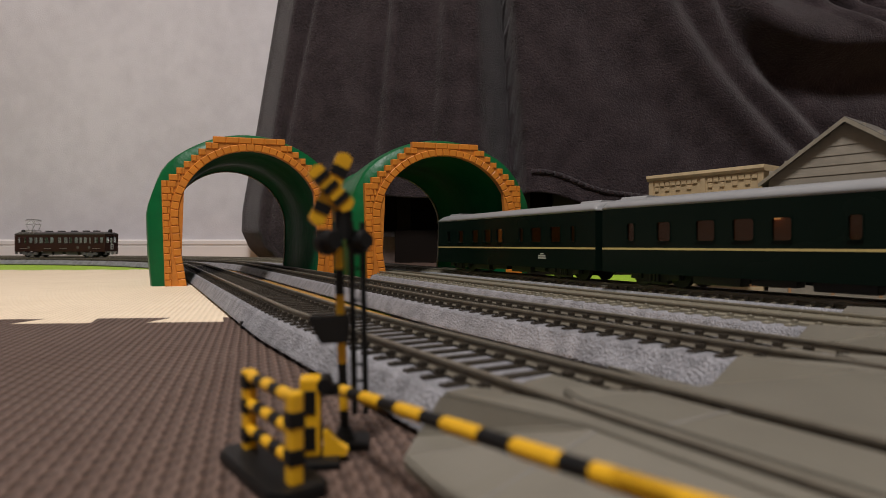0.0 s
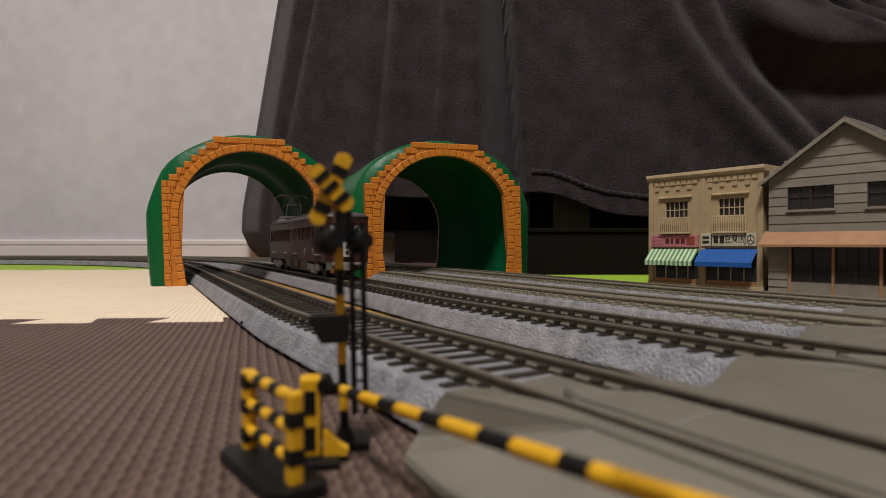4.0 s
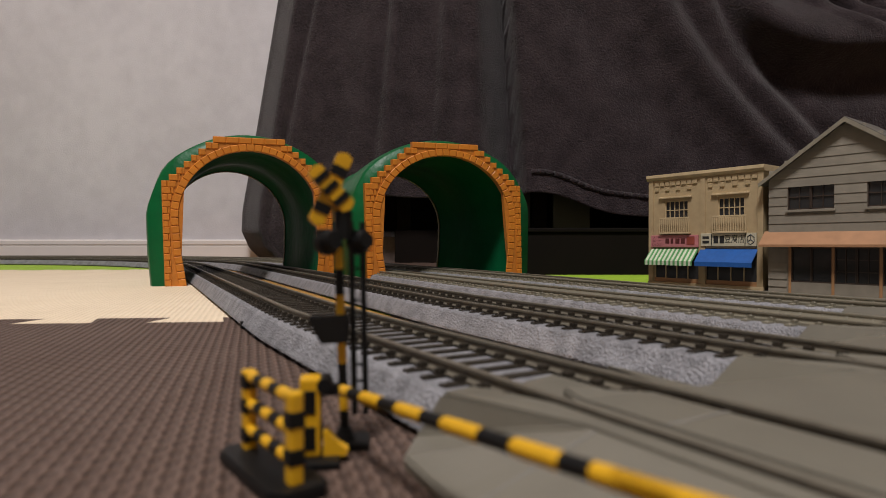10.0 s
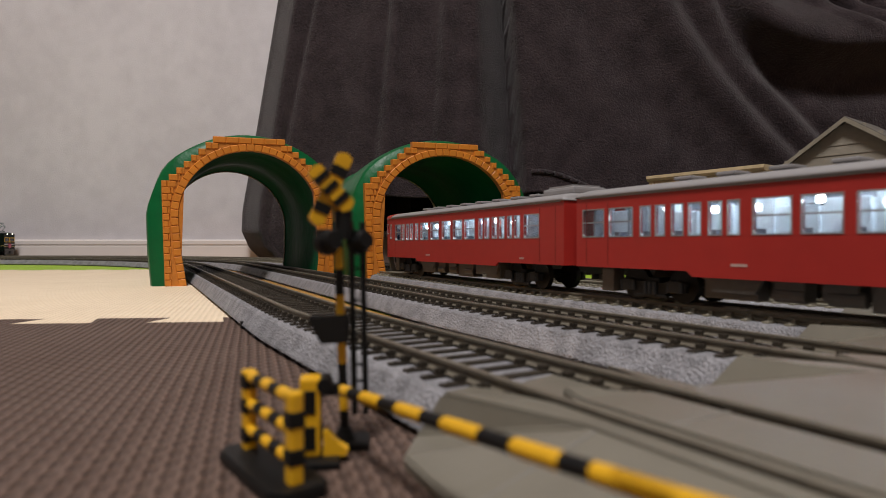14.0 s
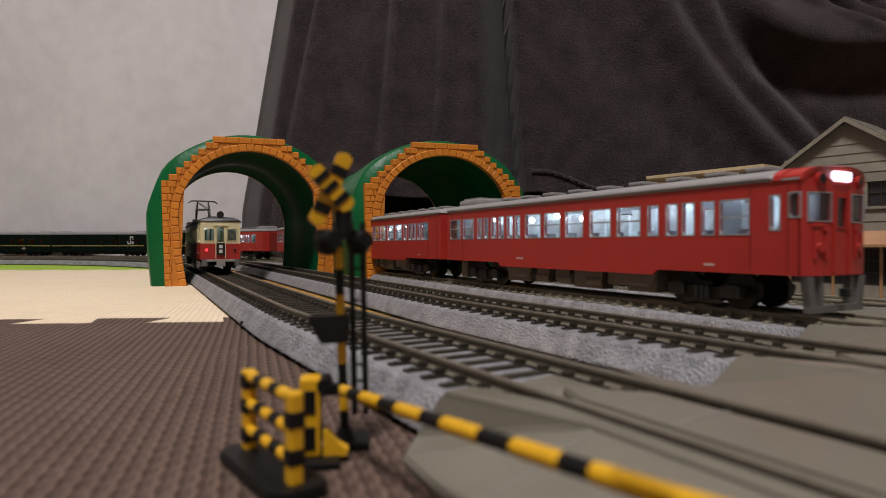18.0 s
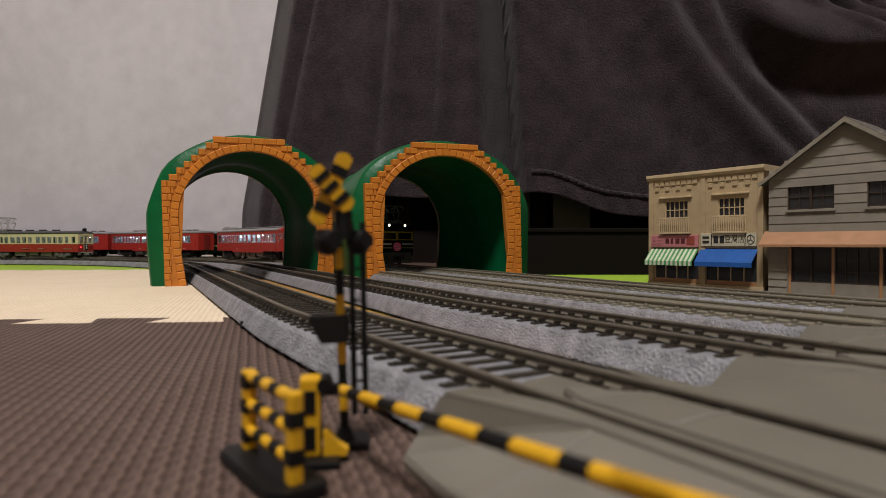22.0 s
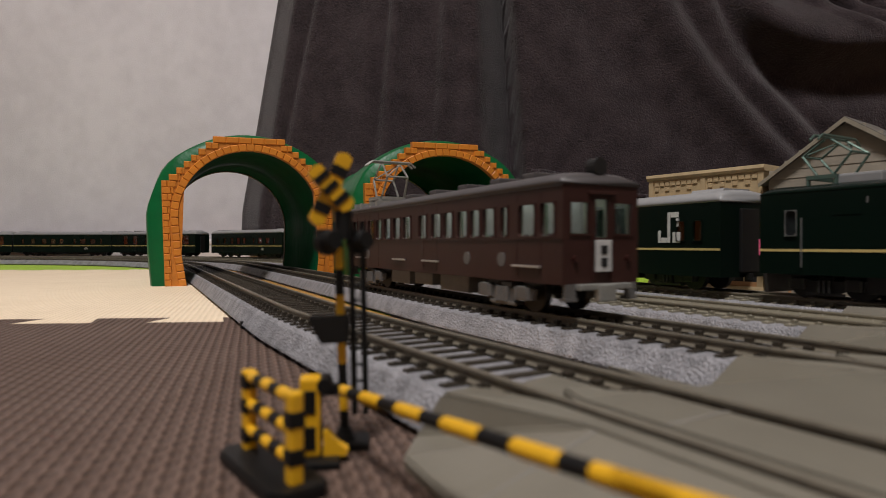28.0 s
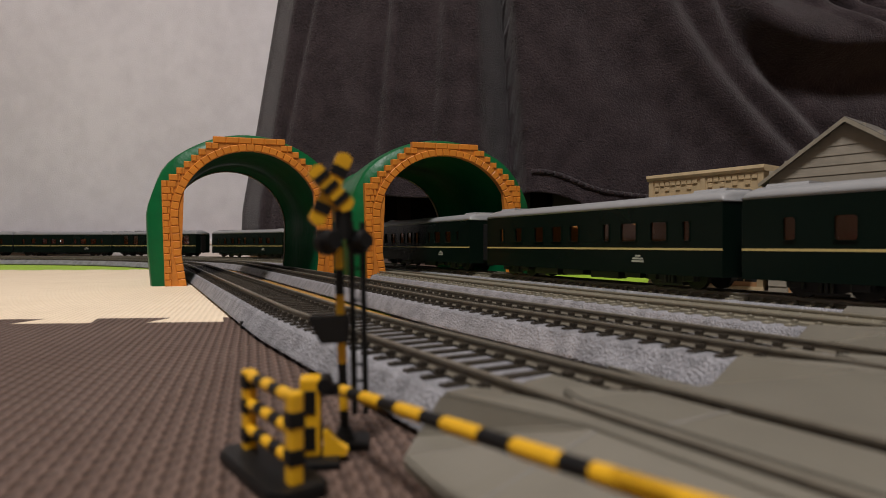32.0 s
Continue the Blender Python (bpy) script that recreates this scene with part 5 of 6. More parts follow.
def banded(owner, name, p, q, r, cuts, first):
    """A round bar in bands of two colours, split at the given lengths."""
    p, q = Vector(p), Vector(q)
    way, total = (q - p).normalized(), (q - p).length
    marks, k = [0.0], 0
    while marks[-1] < total:
        marks.append(min(total, marks[-1] + cuts[k % len(cuts)]))
        k += 1
    for i, (a, b) in enumerate(zip(marks, marks[1:])):
        bm = bmesh.new()
        dark = (i + first) % 2
        rod(bm, p + way * a, p + way * b, r * (1.0 if dark else 1.02), 10)
        part(name, bm, BLACK if dark else YELLOW, owner, "black band" if dark else "yellow band")


def crossing_signal():
    owner = thing("crossing_signal", "yellow and black striped crossing signal with crossbuck", "crossing signal", m=pose(-13.8 * MM, 83.8 * MM, 0, 0, 0, 6))
    bm = bmesh.new()
    box(bm, -2.8, 3.4, -2.6, 2.8, 0.0, 1.1, bevel=0.3)
    rod(bm, (0, 0, 1.0), (0, 0, 2.6), 1.5, 12, 0.9)
    part("base", bm, BLACK, owner)
    banded(owner, "post_section", (0, 0, 1.5), (-1.3, 0, 39.0), 0.64, (3.6, 3.0), 1)
    # crossbuck of two boards with pointed ends
    for k, (a, size) in enumerate(((66, 1.0), (-47, 0.7))):
        m = pose(-2.1 * MM, 0, 36.0 * MM, 0, 0, 14) @ pose(0, (-1.0 - 0.6 * k) * MM, 0, 0, -a, 0)
        bm = bmesh.new()
        prism(bm, [(-5.6 * size, 0), (-5.0 * size, 1.15), (5.0 * size, 1.15), (5.6 * size, 0), (5.0 * size, -1.15), (-5.0 * size, -1.15)], -0.45, 0.45, axis="y")
        bmesh.ops.bevel(bm, geom=list(bm.edges), offset=0.00018, segments=2, affect="EDGES")
        bmesh.ops.transform(bm, matrix=m, verts=bm.verts)
        ob = part("crossbuck_board", bm, YELLOW, owner)
        bm = bmesh.new()
        for u in (-2.9 * size, -0.2, 2.7 * size):
            box(bm, u - 0.7 * size, u + 0.7 * size, -0.6, -0.4, -1.2, 1.2, m=m)
        part("black_stripe", bm, BLACK, ob)
    bm = bmesh.new()
    rod(bm, (-0.3, 0, 29.0), (-0.3, 0, 33.0), 1.3, 10)
    box(bm, -4.6, 3.8, -0.7, 0.7, 29.0, 30.4, bevel=0.3)
    bmesh.ops.transform(bm, matrix=pose(0, 0, 0, 0, 0, 40), verts=bm.verts)
    part("lamp_bar", bm, BLACK, owner)
    for x in (-3.2, 2.2):
        bm = bmesh.new()
        rod(bm, (x, -0.9, 28.6), (x, 0.4, 28.6), 1.75, 16)
        rod(bm, (x, -2.2, 29.0), (x, -0.9, 28.8), 1.2, 12, 1.6)
        bmesh.ops.transform(bm, matrix=pose(0, 0, 0, 0, 0, 40), verts=bm.verts)
        lamp = part("lamp_head", bm, BLACK, owner)
        bm = bmesh.new()
        rod(bm, (x, -1.05, 28.4), (x, -0.95, 28.4), 0.8, 12)
        bmesh.ops.transform(bm, matrix=pose(0, 0, 0, 0, 0, 40), verts=bm.verts)
        part("lens", bm, shader_once("dark_red_lens", (0.05, 0.004, 0.004), 0.2), lamp)
    bm = bmesh.new()
    prism(bm, [(-5.0, 18.4), (0.6, 18.6), (0.6, 14.8), (-3.2, 14.6)], -1.8, 0.6, axis="y")
    bmesh.ops.bevel(bm, geom=list(bm.edges), offset=0.00025, segments=2, affect="EDGES")
    part("direction_box", bm, BLACK, owner, "black sloping indicator box")
    for x in (1.3, 2.9):
        bm = bmesh.new()
        rod(bm, (x, 1.6, 4.0), (x - 0.5, 0.9, 31.5), 0.42, 8)
        part("ladder_rail", bm, BLACK, owner)
    for k in range(11):
        z = 6.5 + k * 2.3
        bm = bmesh.new()
        rod(bm, (1.2 - 0.02 * k, 1.55, z), (2.8 - 0.02 * k, 1.55, z), 0.22, 6)
        part("rung", bm, BLACK, owner)


crossing_signal()


def barrier():
    """The gate machine with its lowered striped arm."""
    owner = thing("barrier_gate", "yellow and black barrier machine with lowered striped arm", "barrier", m=pose(-16.0 * MM, 77.8 * MM, 0, 0, 0, 8))
    part("foot_plate", boxes((-3.4, 2.6, -3.6, 3.0, 0, 1.0), bevel=0.3), BLACK, owner)
    part("cabinet", boxes((-2.6, 0.1, -1.6, 1.6, 1.0, 11.2), bevel=0.45), YELLOW, owner)
    bm = bmesh.new()
    for a, b in ((2.0, 4.4), (6.6, 9.0)):
        box(bm, -2.5, -0.5, -1.74, 1.74, a, b + 0.6, bevel=0.1)
        box(bm, -0.4, 0.24, -1.2, 1.2, a + 0.6, b + 0.6, bevel=0.1)
    part("black_patch", bm, BLACK, owner)
    bm = bmesh.new()
    prism(bm, [(0.4, 0.9), (3.4, 0.9), (3.6, 1.6), (2.4, 2.4), (0.9, 4.2), (0.4, 4.2)], -1.0, 1.0, axis="y")
    part("brace", bm, YELLOW, owner, "yellow brace foot")
    bm = bmesh.new()
    rod(bm, (0.6, -1.8, 10.2), (0.6, 1.8, 10.2), 1.0, 14)
    box(bm, 0.2, 2.4, -0.6, 0.6, 8.6, 10.2, bevel=0.3)
    part("pivot", bm, BLACK, owner)
    inverse = owner.matrix_world.inverted()
    p, q = Vector((-14.2, 81.8, 8.4)), Vector((20.7, 25.2, 14.0))
    p, q = (inverse @ (p * MM)) / MM, (inverse @ (q * MM)) / MM
    way, total = (q - p).normalized(), (q - p).length
    here, k = 0.0, 0
    marks = [(0, 0.7), (0.7, 5.6), (5.6, 10.6), (10.6, 18.5), (18.5, 24.2), (24.2, 32.5), (32.5, 37.9), (37.9, 47.0), (47.0, 53.3), (53.3, 61.6), (61.6, 68.0), (68.0, 76.4), (76.4, 81.4), (81.4, total)]
    for i, (a, b) in enumerate(marks):
        a, b = 0.719 * a, min(0.719 * b, total)
        bm = bmesh.new()
        thick = 0.80
        if i % 2 == 0:
            rod(bm, p + way * a, p + way * b, thick * 0.93, 12)
            part("arm_section", bm, BLACK, owner, "black arm section")
        else:
            rod(bm, p + way * a, p + way * (a + 0.5), thick * 0.8, 12, thick)
            rod(bm, p + way * (a + 0.5), p + way * (b - 0.5), thick, 12)
            rod(bm, p + way * (b - 0.5), p + way * b, thick, 12, thick * 0.8)
            part("arm_section", bm, YELLOW, owner, "yellow arm section")


barrier()


def guard_fence():
    """A short striped fence that stands along the track."""
    owner = thing("guard_fence", "small yellow and black striped guard fence on black base", "fence", m=pose(-21.2 * MM, 72.9 * MM, 0, 0, 0, -53))
    bm = bmesh.new()
    prism(bm, [(-10.0, -2.2), (-8.6, -3.6), (8.4, -3.6), (10.0, -2.2), (10.0, 2.6), (8.6, 3.6), (-8.8, 3.6), (-10.0, 2.4)], 0.0, 1.5, axis="z")
    bmesh.ops.bevel(bm, geom=list(bm.edges), offset=0.0003, segments=2, affect="EDGES")
    part("base", bm, BLACK, owner)
    for x in (-7.4, 7.4):
        ob = part("post", boxes((x - 0.95, x + 0.95, -0.85, 0.85, 1.2, 11.8), bevel=0.4), YELLOW, owner)
        for a in ((2.4, 6.2, 9.4) if x < 0 else (3.6, 7.8)):
            part("black_band", boxes((x - 1.05, x + 1.05, -0.95, 0.95, a, a + 1.9), bevel=0.25), BLACK, ob)
    for z in (11.0, 7.4, 4.0):
        banded(owner, "rail_section", (-6.6, 0, z), (6.6, 0, z), 0.8, (2.6, 2.6), 0)


guard_fence()


# ---- bare floor showing between the roadbeds ----
WOODSTRIP = shader("wood_strip", (0.55, 0.30, 0.07), 0.35, second=(0.30, 0.15, 0.03), scale=900.0)
for k in range(2):
    bm = bmesh.new()
    a, b = OFFSETS[k] + 17.6, OFFSETS[k + 1] - 17.5
    sweep(bm, np.concatenate((REF[-17:], REF[:230])), np.concatenate((SIDEWAYS[-17:], SIDEWAYS[:230])), [(a, 0.1), (b, 0.1), (b, 0.3), (a, 0.9)], closed=False)
    tagged(part("floor_strip", bm, WOODSTRIP), "strip of orange wooden floor between the roadbeds", "floor strip", kind="structure")


# ---- model shops ----
STUCCO = shader("sand_stucco", (0.44, 0.33, 0.185), 0.65, second=(0.36, 0.265, 0.145), scale=180.0, bump=0.06, bump_scale=900.0)
SAND_TRIM = shader("sand_trim", (0.56, 0.43, 0.25), 0.6, scale=200.0)
CLAPBOARD = shader("grey_clapboard", (0.25, 0.22, 0.172), 0.65, second=(0.20, 0.175, 0.136), scale=160.0, random_value=0.1)
GABLE_ROOF = shader("grey_roof", (0.11, 0.10, 0.085), 0.6, scale=140.0)
WOOD_FRONT = shader("shop_wood", (0.40, 0.21, 0.095), 0.55, second=(0.32, 0.165, 0.07), scale=200.0)
DARK_FRAME = shader("dark_frame", (0.05, 0.032, 0.022), 0.5)
AWNING_TAN = shader("tan_awning", (0.40, 0.205, 0.10), 0.6, scale=120.0)
SHOP_GLASS = shader("shop_glass", (0.03, 0.03, 0.03), 0.07, spec=0.6)
TOWN_TURN = -53.5


def words(text, size, m, material, parent):
    """Lettering made of the built-in font, as a flat mesh."""
    curve = bpy.data.curves.new("lettering", "FONT")
    curve.body, curve.size, curve.extrude = text, size * MM, 0.00003
    curve.align_x, curve.align_y = "CENTER", "CENTER"
    tmp = bpy.data.objects.new("lettering", curve)
    me = bpy.data.meshes.new_from_object(tmp)
    bpy.data.objects.remove(tmp)
    me.materials.clear()
    me.materials.append(material)
    ob = new("lettering", me)
    ob.parent = parent
    ob.matrix_basis = m @ pose(0, 0, 0, 90, 0, 0)
    return ob


def grid_window(owner, x0, x1, z0, z1, y, nx, nz, surround, name="window"):
    win = part(name, boxes((x0, x1, y + 0.8, y + 1.0, z0, z1)), SHOP_GLASS, owner, "dark window glass")
    bm = boxes((x0, x1, y - 0.3, y + 0.8, z0, z0 + 0.7), (x0, x1, y - 0.3, y + 0.8, z1 - 0.7, z1), (x0, x0 + 0.7, y - 0.3, y + 0.8, z0, z1), (x1 - 0.7, x1, y - 0.3, y + 0.8, z0, z1))
    part("window_frame", bm, surround, win)
    for k in range(1, nx):
        u = x0 + (x1 - x0) * k / nx
        part("muntin", boxes((u - 0.25, u + 0.25, y, y + 0.8, z0, z1)), surround, win)
    for k in range(1, nz):
        v = z0 + (z1 - z0) * k / nz
        part("muntin", boxes((x0, x1, y + 0.05, y + 0.75, v - 0.25, v + 0.25)), surround, win)
    return win


def opening_wall(bm, x0, x1, z0, z1, y0, y1, wins):
    panel(bm, x0, x1, z0, z1, y0, y1, wins)


def shop_pair():
    owner = thing("model_shop", "sand-coloured two-storey model shop pair with striped awnings", "model building", "model street", m=pose(143 * MM, 413 * MM, 0, 0, 0, TOWN_TURN))
    wide, tall, deep = 98.7, 74.0, 46.0
    ups = [(15.0, 36.8, 45.0, 57.6), (63.0, 84.4, 45.0, 57.6)]
    shops = [(5.0, 46.5, 3.2, 24.0), (52.0, 94.0, 3.2, 24.0)]
    bm = bmesh.new()
    opening_wall(bm, 0, wide, 0, tall, 0, 2.5, ups + shops)
    part("front_wall", bm, STUCCO, owner)
    part("side_wall", boxes((0, 2.5, 2.5, deep, 0, tall)), STUCCO, owner)
    part("side_wall", boxes((wide - 2.5, wide, 2.5, deep, 0, tall)), STUCCO, owner)
    part("rear_wall", boxes((2.5, wide - 2.5, deep - 2.5, deep, 0, tall)), STUCCO, owner)
    part("flat_roof", boxes((2.5, wide - 2.5, 2.5, deep - 2.5, tall - 4, tall - 2.5)), GABLE_ROOF, owner)
    part("inner_floor", boxes((2.5, wide - 2.5, 2.5, deep - 2.5, 28, 29)), DARK_FRAME, owner)
    for x in (-0.4, 48.4, wide - 4.0):
        part("pilaster", boxes((x, x + 4.4, -0.9, 0.1, 0, tall - 1.5), bevel=0.25), STUCCO, owner)
    bm = bmesh.new()
    prism(bm, [(-2.4, tall + 1.6), (-2.6, tall - 0.4), (-1.4, tall - 1.8), (0, tall - 2.2), (3, tall - 2.2), (3, tall + 1.6)], -1.6, wide + 1.6)
    part("cornice", bm, SAND_TRIM, owner, "moulded cornice")
    part("cornice", boxes((wide - 2.0, wide + 1.6, 3, deep + 1, tall - 2.2, tall + 1.6), bevel=0.3), SAND_TRIM, owner)
    for bay in (5.5, 54.5):
        for k in range(8):
            x = bay + k * 5.1
            for j, z in enumerate((tall - 6.2, tall - 9.6)):
                if j == 1 and k % 2:
                    continue
                part("dentil", boxes((x + 0.3 * j, x + 4.2 - 0.3 * j, -0.8, 0.1, z, z + 2.7), bevel=0.2), STUCCO, owner)
    for (a, b, c, d) in ups:
        grid_window(owner, a, b, c, d, 1.0, 5, 2, SAND_TRIM)
        part("lintel", boxes((a - 5, b + 4, -1.8, 0.1, d + 1.6, d + 2.7), bevel=0.25), SAND_TRIM, owner)
        rail = part("balcony", boxes((a - 3, b + 3, -3.2, -2.5, 45.4, 46.4), (a - 3, b + 3, -3.2, 0, 35.4, 36.5), bevel=0.2), SAND_TRIM, owner, "slatted balcony rail")
        for k in range(15):
            x = a - 2.8 + k * (b - a + 5.2) / 14
            part("baluster", boxes((x - 0.4, x + 0.4, -3.1, -2.6, 36.5, 45.4)), SAND_TRIM, rail)
    for a, b, c, d in shops:
        part("stall_riser", boxes((a, b, 0.4, 1.6, 3.2, 6.0)), WOOD_FRONT, owner)
        for k in range(4):
            x = a + (b - a) * k / 4
            win = part("shop_window", boxes((x + 0.6, x + (b - a) / 4 - 0.6, 1.3, 1.5, 6.0, 23.5)), SHOP_GLASS, owner)
            part("window_frame", boxes((x, x + 0.8, 0.5, 1.9, 6.0, 23.5), (x, x + (b - a) / 4, 0.5, 1.9, 23.0, 24.0)), SAND_TRIM, win)
    part("plinth", boxes((-0.8, wide + 0.8, -1.2, 0.1, 0, 3.2), bevel=0.2), SAND_TRIM, owner)
    # awnings
    for a, b, stripes in ((2.0, 46.5, True), (48.8, 95.0, False)):
        bm = bmesh.new()
        prism(bm, [(0.0, 26.0), (-9.5, 17.6), (-9.5, 14.8), (-9.0, 14.8), (-9.0, 17.2), (0.0, 25.0)], a, b)
        colour = shader_once("awning_green", (0.10, 0.30, 0.10)) if stripes else shader_once("awning_blue", (0.015, 0.10, 0.36), 0.45)
        aw = part("awning", bm, colour, owner, "green and white striped awning" if stripes else "blue awning")
        if stripes:
            n = 11
            for k in range(n):
                x = a + (b - a) * (k + 0.5) / n
                bm = bmesh.new()
                prism(bm, [(0.0, 26.15), (-9.65, 17.7), (-9.65, 14.7), (-9.4, 14.7), (-9.4, 17.6), (0.0, 25.9)], x - 1.0, x + 1.0)
                part("white_stripe", bm, shader_once("stripe_white", (0.62, 0.68, 0.50)), aw)
    # sign boards
    pink = part("sign_board", boxes((2.6, 47.0, -1.6, -0.4, 26.8, 34.6), bevel=0.2), shader_once("sign_pink", (0.52, 0.19, 0.20)), owner, "pink shop sign")
    dark = shader_once("sign_ink", (0.10, 0.02, 0.02))
    for k, t in enumerate(("\u30e1\u30f3\u30c1", "\u30b3\u30ed\u30c3\u30b1", "\u3068\u3093\u304b\u3064")):
        words(t, 2.3, pose(8.2 * MM, -1.68 * MM, (33.2 - 2.45 * k) * MM), dark, pink)
    for x, w in ((17.0, 3.6), (22.0, 2.4), (26.5, 3.8), (31.5, 3.8)):
        part("ink_bar", boxes((x, x + w, -1.75, -1.6, 29.0, 32.4)), dark, pink)
    part("meat_picture", boxes((37.0, 44.0, -1.8, -1.6, 28.4, 33.6), bevel=0.3), shader_once("meat_red", (0.30, 0.06, 0.04)), pink)
    pale = part("sign_board", boxes((49.4, 94.4, -1.6, -0.4, 27.4, 35.4), bevel=0.2), shader_once("sign_cream", (0.55, 0.50, 0.36)), owner, "cream shop sign")
    black = shader_once("sign_black", (0.02, 0.02, 0.02))
    part("ink_bar", boxes((51.0, 56.5, -1.75, -1.6, 32.0, 33.6), (51.0, 56.5, -1.75, -1.6, 29.2, 30.8)), black, pale)
    part("ink_bar", boxes((60.5, 64.3, -1.75, -1.6, 29.2, 33.8), (65.6, 69.2, -1.75, -1.6, 29.2, 33.8)), black, pale)
    words("\u8c46\u8150\u5e97", 5.4, pose(77.6 * MM, -1.68 * MM, 31.5 * MM), black, pale)
    part("divider", boxes((58.4, 59.0, -1.75, -1.6, 27.8, 35.0), (85.6, 86.2, -1.75, -1.6, 27.8, 35.0)), black, pale)
    bm = bmesh.new()
    hexa = [(90.2 + 3.0 * math.cos(math.pi / 6 + k * math.pi / 3), 31.4 + 3.0 * math.sin(math.pi / 6 + k * math.pi / 3)) for k in range(6)]
    for k in range(6):
        rod(bm, (hexa[k][0], -1.65, hexa[k][1]), (hexa[(k + 1) % 6][0], -1.65, hexa[(k + 1) % 6][1]), 0.3, 4)
        if k % 2:
            rod(bm, (90.2, -1.65, 31.4), (hexa[k][0], -1.65, hexa[k][1]), 0.3, 4)
    part("cube_drawing", bm, black, pale)
    proportion(owner, 0.776, 0.85)


shop_pair()


def timber_house():
    owner = thing("timber_house", "grey clapboard two-storey model house with gabled roof", "model building", "model street", m=pose(189 * MM, 346 * MM, 0, 0, 0, TOWN_TURN))
    wide, eave, apex, deep = 102.0, 66.0, 93.0, 46.0
    ups = [(13.2, 43.6, 47.8, 62.0), (63.0, 94.0, 47.8, 62.0)]
    low = [(14.0, 98.0, 7.4, 27.0)]
    # boards, each lapping the one below
    z = 30.0
    while z < apex - 2:
        h = 5.1
        a, b = 0.0, wide
        if z > eave:
            k = (z + 1.0 - eave) / (apex - eave)
            a, b = wide / 2 * k, wide - wide / 2 * k
        spans = [(a, b)]
        for w in ups:
            if w[2] - 2 < z + h / 2 < w[3] + 1:
                cut = []
                for p, q in spans:
                    if w[0] > p:
                        cut.append((p, min(q, w[0])))
                    if w[1] < q:
                        cut.append((max(p, w[1]), q))
                spans = [s for s in cut if s[1] - s[0] > 0.5]
        for p, q in spans:
            bm = bmesh.new()
            prism(bm, [(0.0, z), (-0.7, z), (-0.3, z + h), (0.0, z + h)], p, q)
            part("clapboard", bm, CLAPBOARD, owner)
        z += h
    bm = bmesh.new()
    opening_wall(bm, 0, wide, 0, eave, 0, 2.0, ups + low)
    prism(bm, [(0, eave), (wide, eave), (wide / 2, apex)], 0, 2.0, axis="y")
    part("front_wall", bm, CLAPBOARD, owner)
    part("side_wall", boxes((0, 2, 2, deep, 0, eave)), CLAPBOARD, owner)
    part("side_wall", boxes((wide - 2, wide, 2, deep, 0, eave)), CLAPBOARD, owner)
    bm = bmesh.new()
    box(bm, 2, wide - 2, deep - 2, deep, 0, eave)
    prism(bm, [(0, eave), (wide, eave), (wide / 2, apex)], deep - 2, deep, axis="y")
    part("rear_wall", bm, CLAPBOARD, owner)
    part("inner_floor", boxes((2, wide - 2, 2, deep - 2, 34, 35)), DARK_FRAME, owner)
    for s in (0, 1):
        pts = [(-5.0, eave - 3.6), (wide / 2, apex + 0.6), (wide / 2, apex + 2.6), (-6.0, eave - 2.2)]
        if s:
            pts = [(wide - u, v) for u, v in pts]
        bm = bmesh.new()
        prism(bm, pts, -4.0, deep + 3, axis="y")
        part("roof_slope", bm, GABLE_ROOF, owner)
        pts = [(-5.6, eave - 4.4), (wide / 2, apex - 0.4), (wide / 2, apex + 2.2), (-6.0, eave - 2.4)]
        if s:
            pts = [(wide - u, v) for u, v in pts]
        bm = bmesh.new()
        prism(bm, pts, -4.8, -4.0, axis="y")
        part("barge_board", bm, shader_once("barge_pale", (0.27, 0.24, 0.18)), owner)
    for a, b, c, d in ups:
        m = (a + b) / 2
        grid_window(owner, a, m, c, d, 0.4, 2, 2, DARK_FRAME)
        grid_window(owner, m, b, c, d, 0.9, 2, 2, DARK_FRAME)
        part("sill", boxes((a - 1, b + 1, -1.6, 0.2, c - 1.4, c), bevel=0.2), CLAPBOARD, owner)
    bm = bmesh.new()
    prism(bm, [(0.0, 36.0), (-9.0, 28.4), (-9.0, 27.0), (-8.2, 27.0), (0.0, 34.6)], -3.0, wide + 2)
    part("shop_canopy", bm, AWNING_TAN, owner, "tan sloping canopy")
    for x in (14, 42, 70, 97):
        part("door_post", boxes((x, x + 1.8, -0.4, 1.8, 0, 27), bevel=0.2), WOOD_FRONT, owner)
    for k in range(3):
        a = 15.8 + k * 28
        part("panel", boxes((a, a + 26.2, 0.2, 1.4, 0, 7.4), bevel=0.2), WOOD_FRONT, owner)
        for j in range(2):
            grid_window(owner, a + 13.1 * j, a + 13.1 * (j + 1), 7.4, 26.6, 0.3 + 0.4 * j, 1 if k != 1 else 2, 1 if k != 1 else 3, DARK_FRAME, "glazed_door")
    for k in range(6):
        z = k * 4.4
        bm = bmesh.new()
        prism(bm, [(0.0, z), (-0.95, z), (-0.35, z + 4.3), (0.0, z + 4.3)], 0, 13)
        part("clapboard", bm, CLAPBOARD, owner)
    proportion(owner, 0.776, 0.85)


timber_house()

bm = prism(bmesh.new(), [(186, -300), (400, -300), (400, 112), (280, 112), (280, 260), (186, 260)], 0.05, 1.2, axis="z")
base = tagged(part("base_board", bm, CROSSING), "flat olive-grey board under the model shops", "base board")
base.matrix_world = LINE


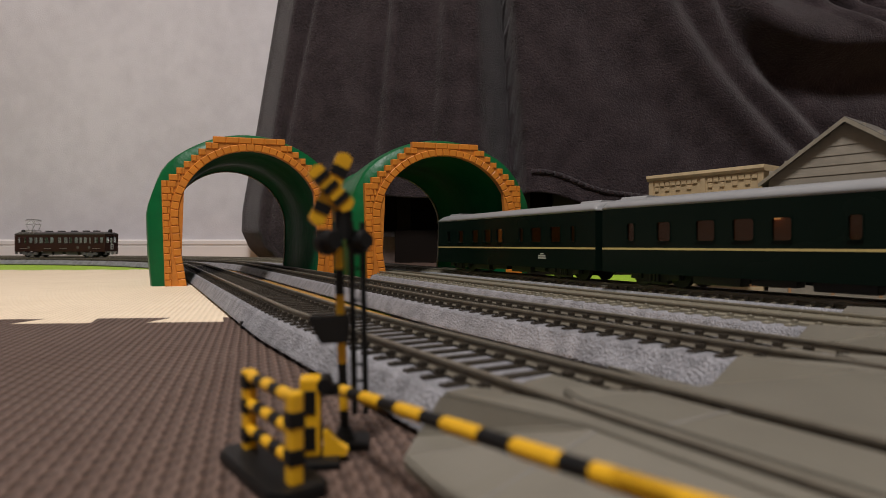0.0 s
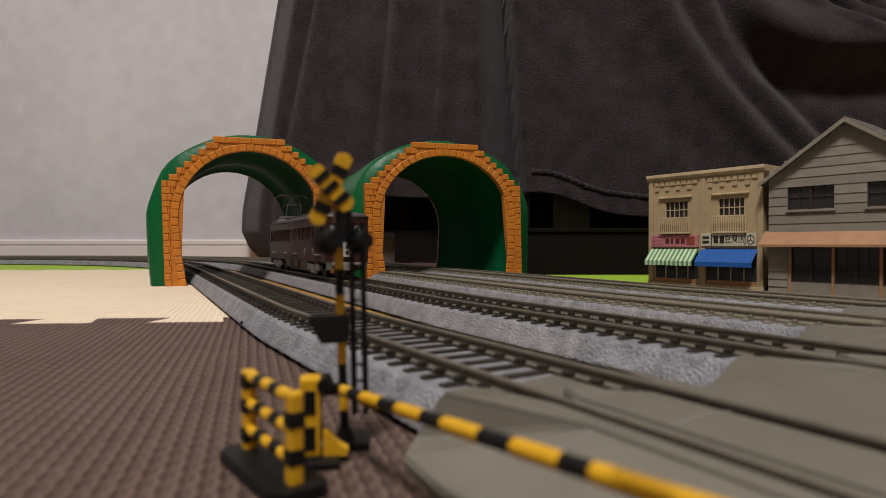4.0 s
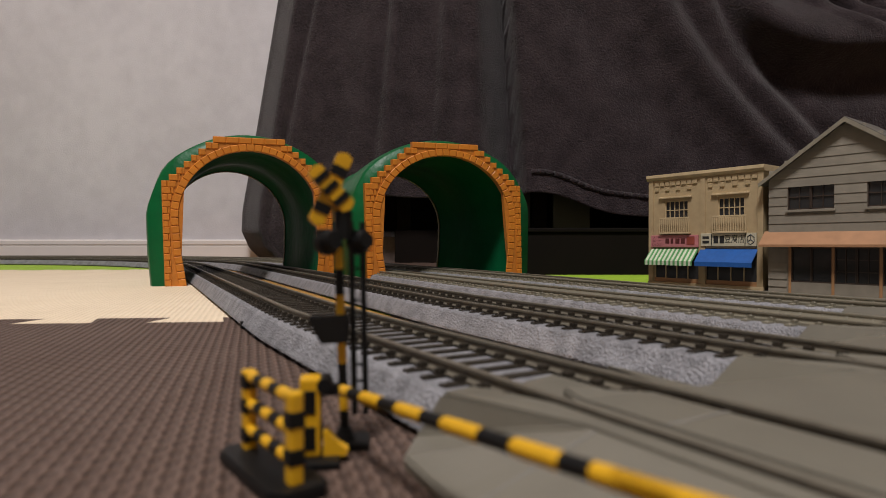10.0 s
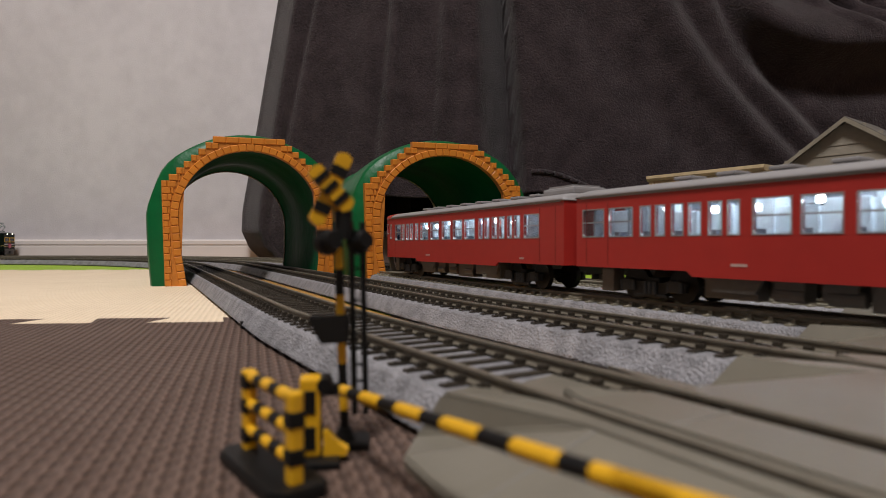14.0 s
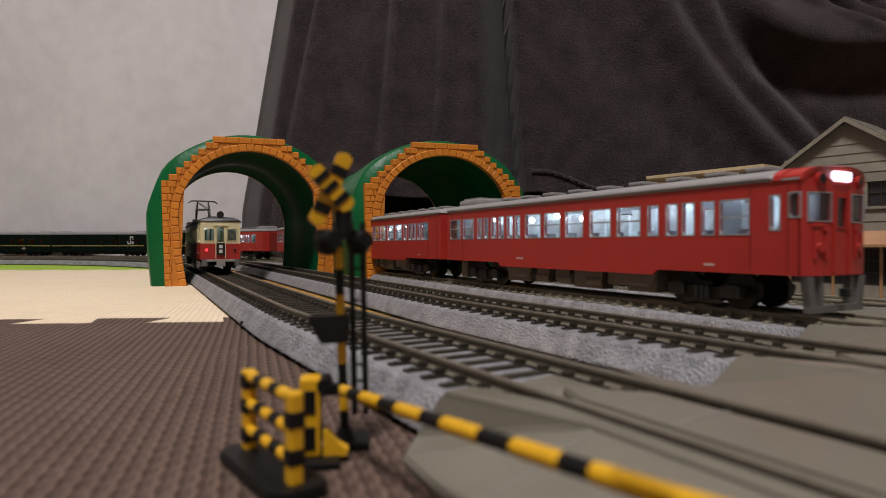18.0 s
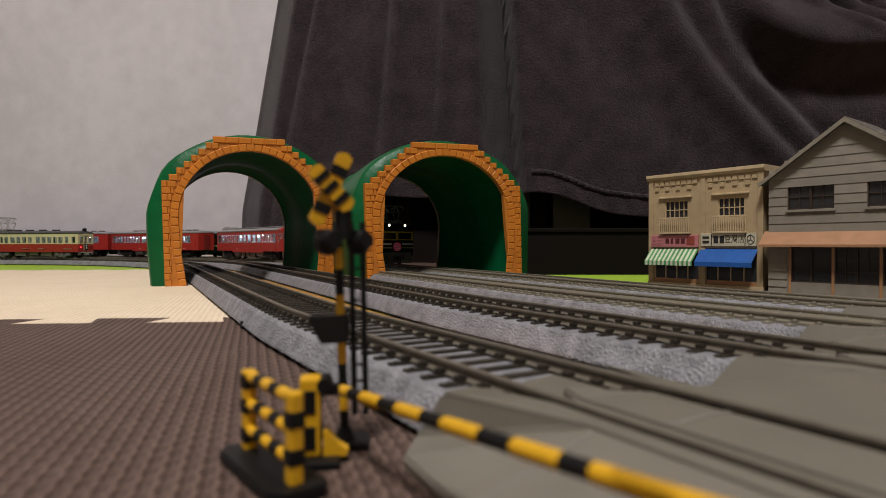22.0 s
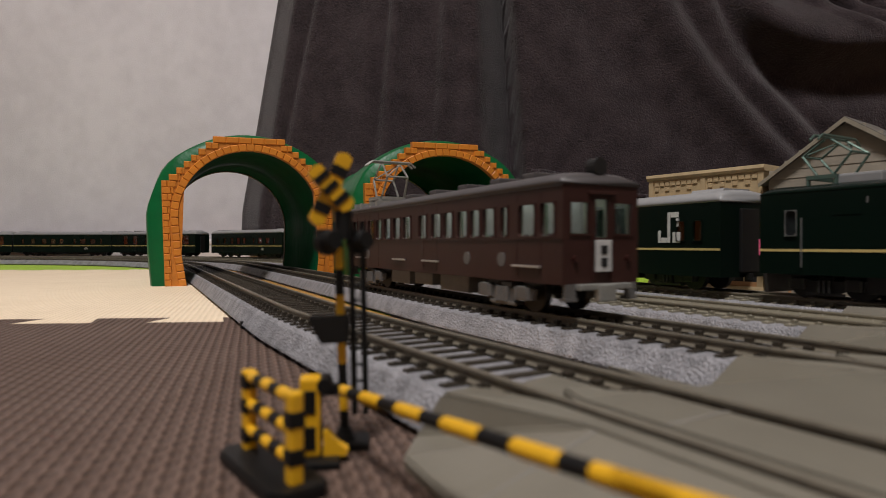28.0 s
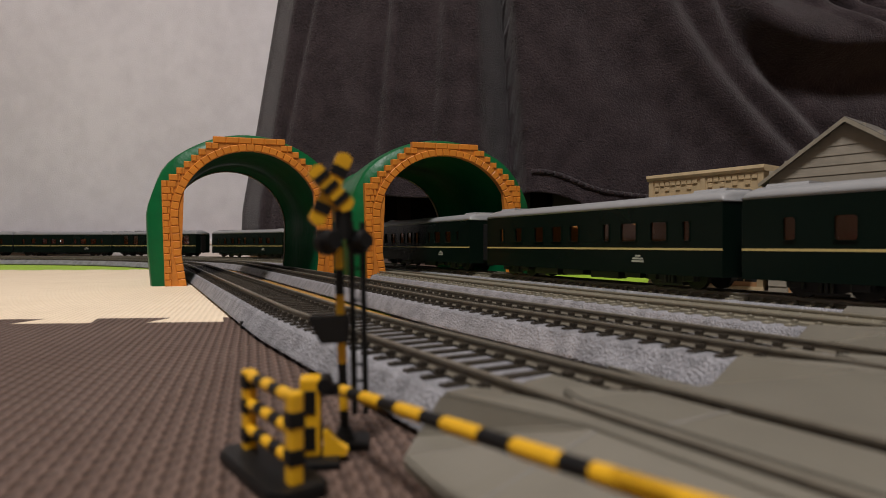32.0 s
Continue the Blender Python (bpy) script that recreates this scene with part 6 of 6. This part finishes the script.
clip = thing("track_clip", "small black plastic clip at the foot of the roadbed", "clip", m=pose(-66.8 * MM, 201.4 * MM, 0, 0, 0, 28))
part("clip_body", boxes((-1.6, 1.6, -1.4, 1.4, 0, 2.6), bevel=0.4), BLACK, clip)
part("clip_tongue", boxes((-0.6, 3.0, -0.7, 0.7, 0.4, 1.6), bevel=0.2), BLACK, clip)


# ---- trains run ----
def along(knots, t):
    return float(np.interp(t, [k[0] for k in knots], [k[1] for k in knots]))


FOLD = (200.0, 900.0)   # stretch of the loop inside the tunnels


def tighten(s, lap, slack):
    """From place on the drawn loop to rolled distance, with less of it inside the tunnels."""
    k = math.floor((s + 800) / lap)
    u = s - k * lap
    u -= slack * min(1.0, max(0.0, (u - FOLD[0]) / (FOLD[1] - FOLD[0])))
    return u + k * (lap - slack)


def loosen(d, lap, slack):
    """The way back from rolled distance to place on the loop."""
    k = math.floor((d + 800) / (lap - slack))
    u = d - k * (lap - slack)
    span = FOLD[1] - FOLD[0]
    u += slack * min(1.0, max(0.0, (u - FOLD[0]) / (span - slack)))
    return u + k * lap


def motions():
    """Every train runs on its own loop; times are seconds, places are plan units along the loop."""
    lap = [t.length for t in TRACKS]
    times = [k * 0.2 for k in range(161)]
    l2, l4 = lap[1], lap[3]
    night = [(0, -2017), (1, -2097), (2, -2181), (3, -2267), (3.5, -2311), (14.5, 1238 - l4), (16.5, 1092 - l4), (17, 1042 - l4), (18, 915 - l4), (23, 298 - l4), (24, 226 - l4),
             (25, 146 - l4), (25.5, 93 - l4), (28, -97 - l4), (30, -300 - l4), (31, -383 - l4), (32, -460 - l4)]
    e4, e3 = 175.0, 134.0
    night = [(t, tighten(p, l4, e4)) for t, p in night]
    walk(LOCO, [(t, carriage(TRACKS[3], loosen(along(night, t), l4, e4), 94, -1)) for t in times])
    for k, (ob, _) in enumerate(COACHES):
        walk(ob, [(t, carriage(TRACKS[3], loosen(along(night, t) + 83 + 88 + 181 * k, l4, e4), 118, -1)) for t in times])
    # rolled distance of the leading end
    scarlet = [(0, -1620), (12, -50), (12.5, 16), (13, 86), (14, 207), (16.5, 514), (18, 698), (19, 840), (20, 988), (22, 1228), (23, 1318), (24, 1448), (25, 1580), (32, 2500)]
    for k, ob in enumerate(RAILCARS):
        walk(ob, [(t, carriage(TRACKS[2], loosen(along(scarlet, t) - 97 - 194 * k, lap[2], e3), 123, 1)) for t in times])
    brown = [(0, 963), (2, 618), (3.5, 352), (5.5, -72), (6, -167), (7, -355), (22, 1140 - l2), (23, 959 - l2), (24, 772 - l2), (25, 575 - l2), (27.5, 134 - l2), (28, 37 - l2),
             (28.7, -106 - l2), (29, -162 - l2), (32, -740 - l2)]
    walk(BROWN_CAR, [(t, carriage(TRACKS[1], along(brown, t), 108, -1)) for t in times])
    cream = [(0, -2350), (14, -262), (14.4, -197), (14.5, -183), (16.5, 116), (17, 203), (18, 351), (20, 608), (21, 762), (22, 905), (32, 2300)]
    walk(CREAM_CAR, [(t, carriage(TRACKS[0], along(cream, t), 108, 1)) for t in times])


motions()
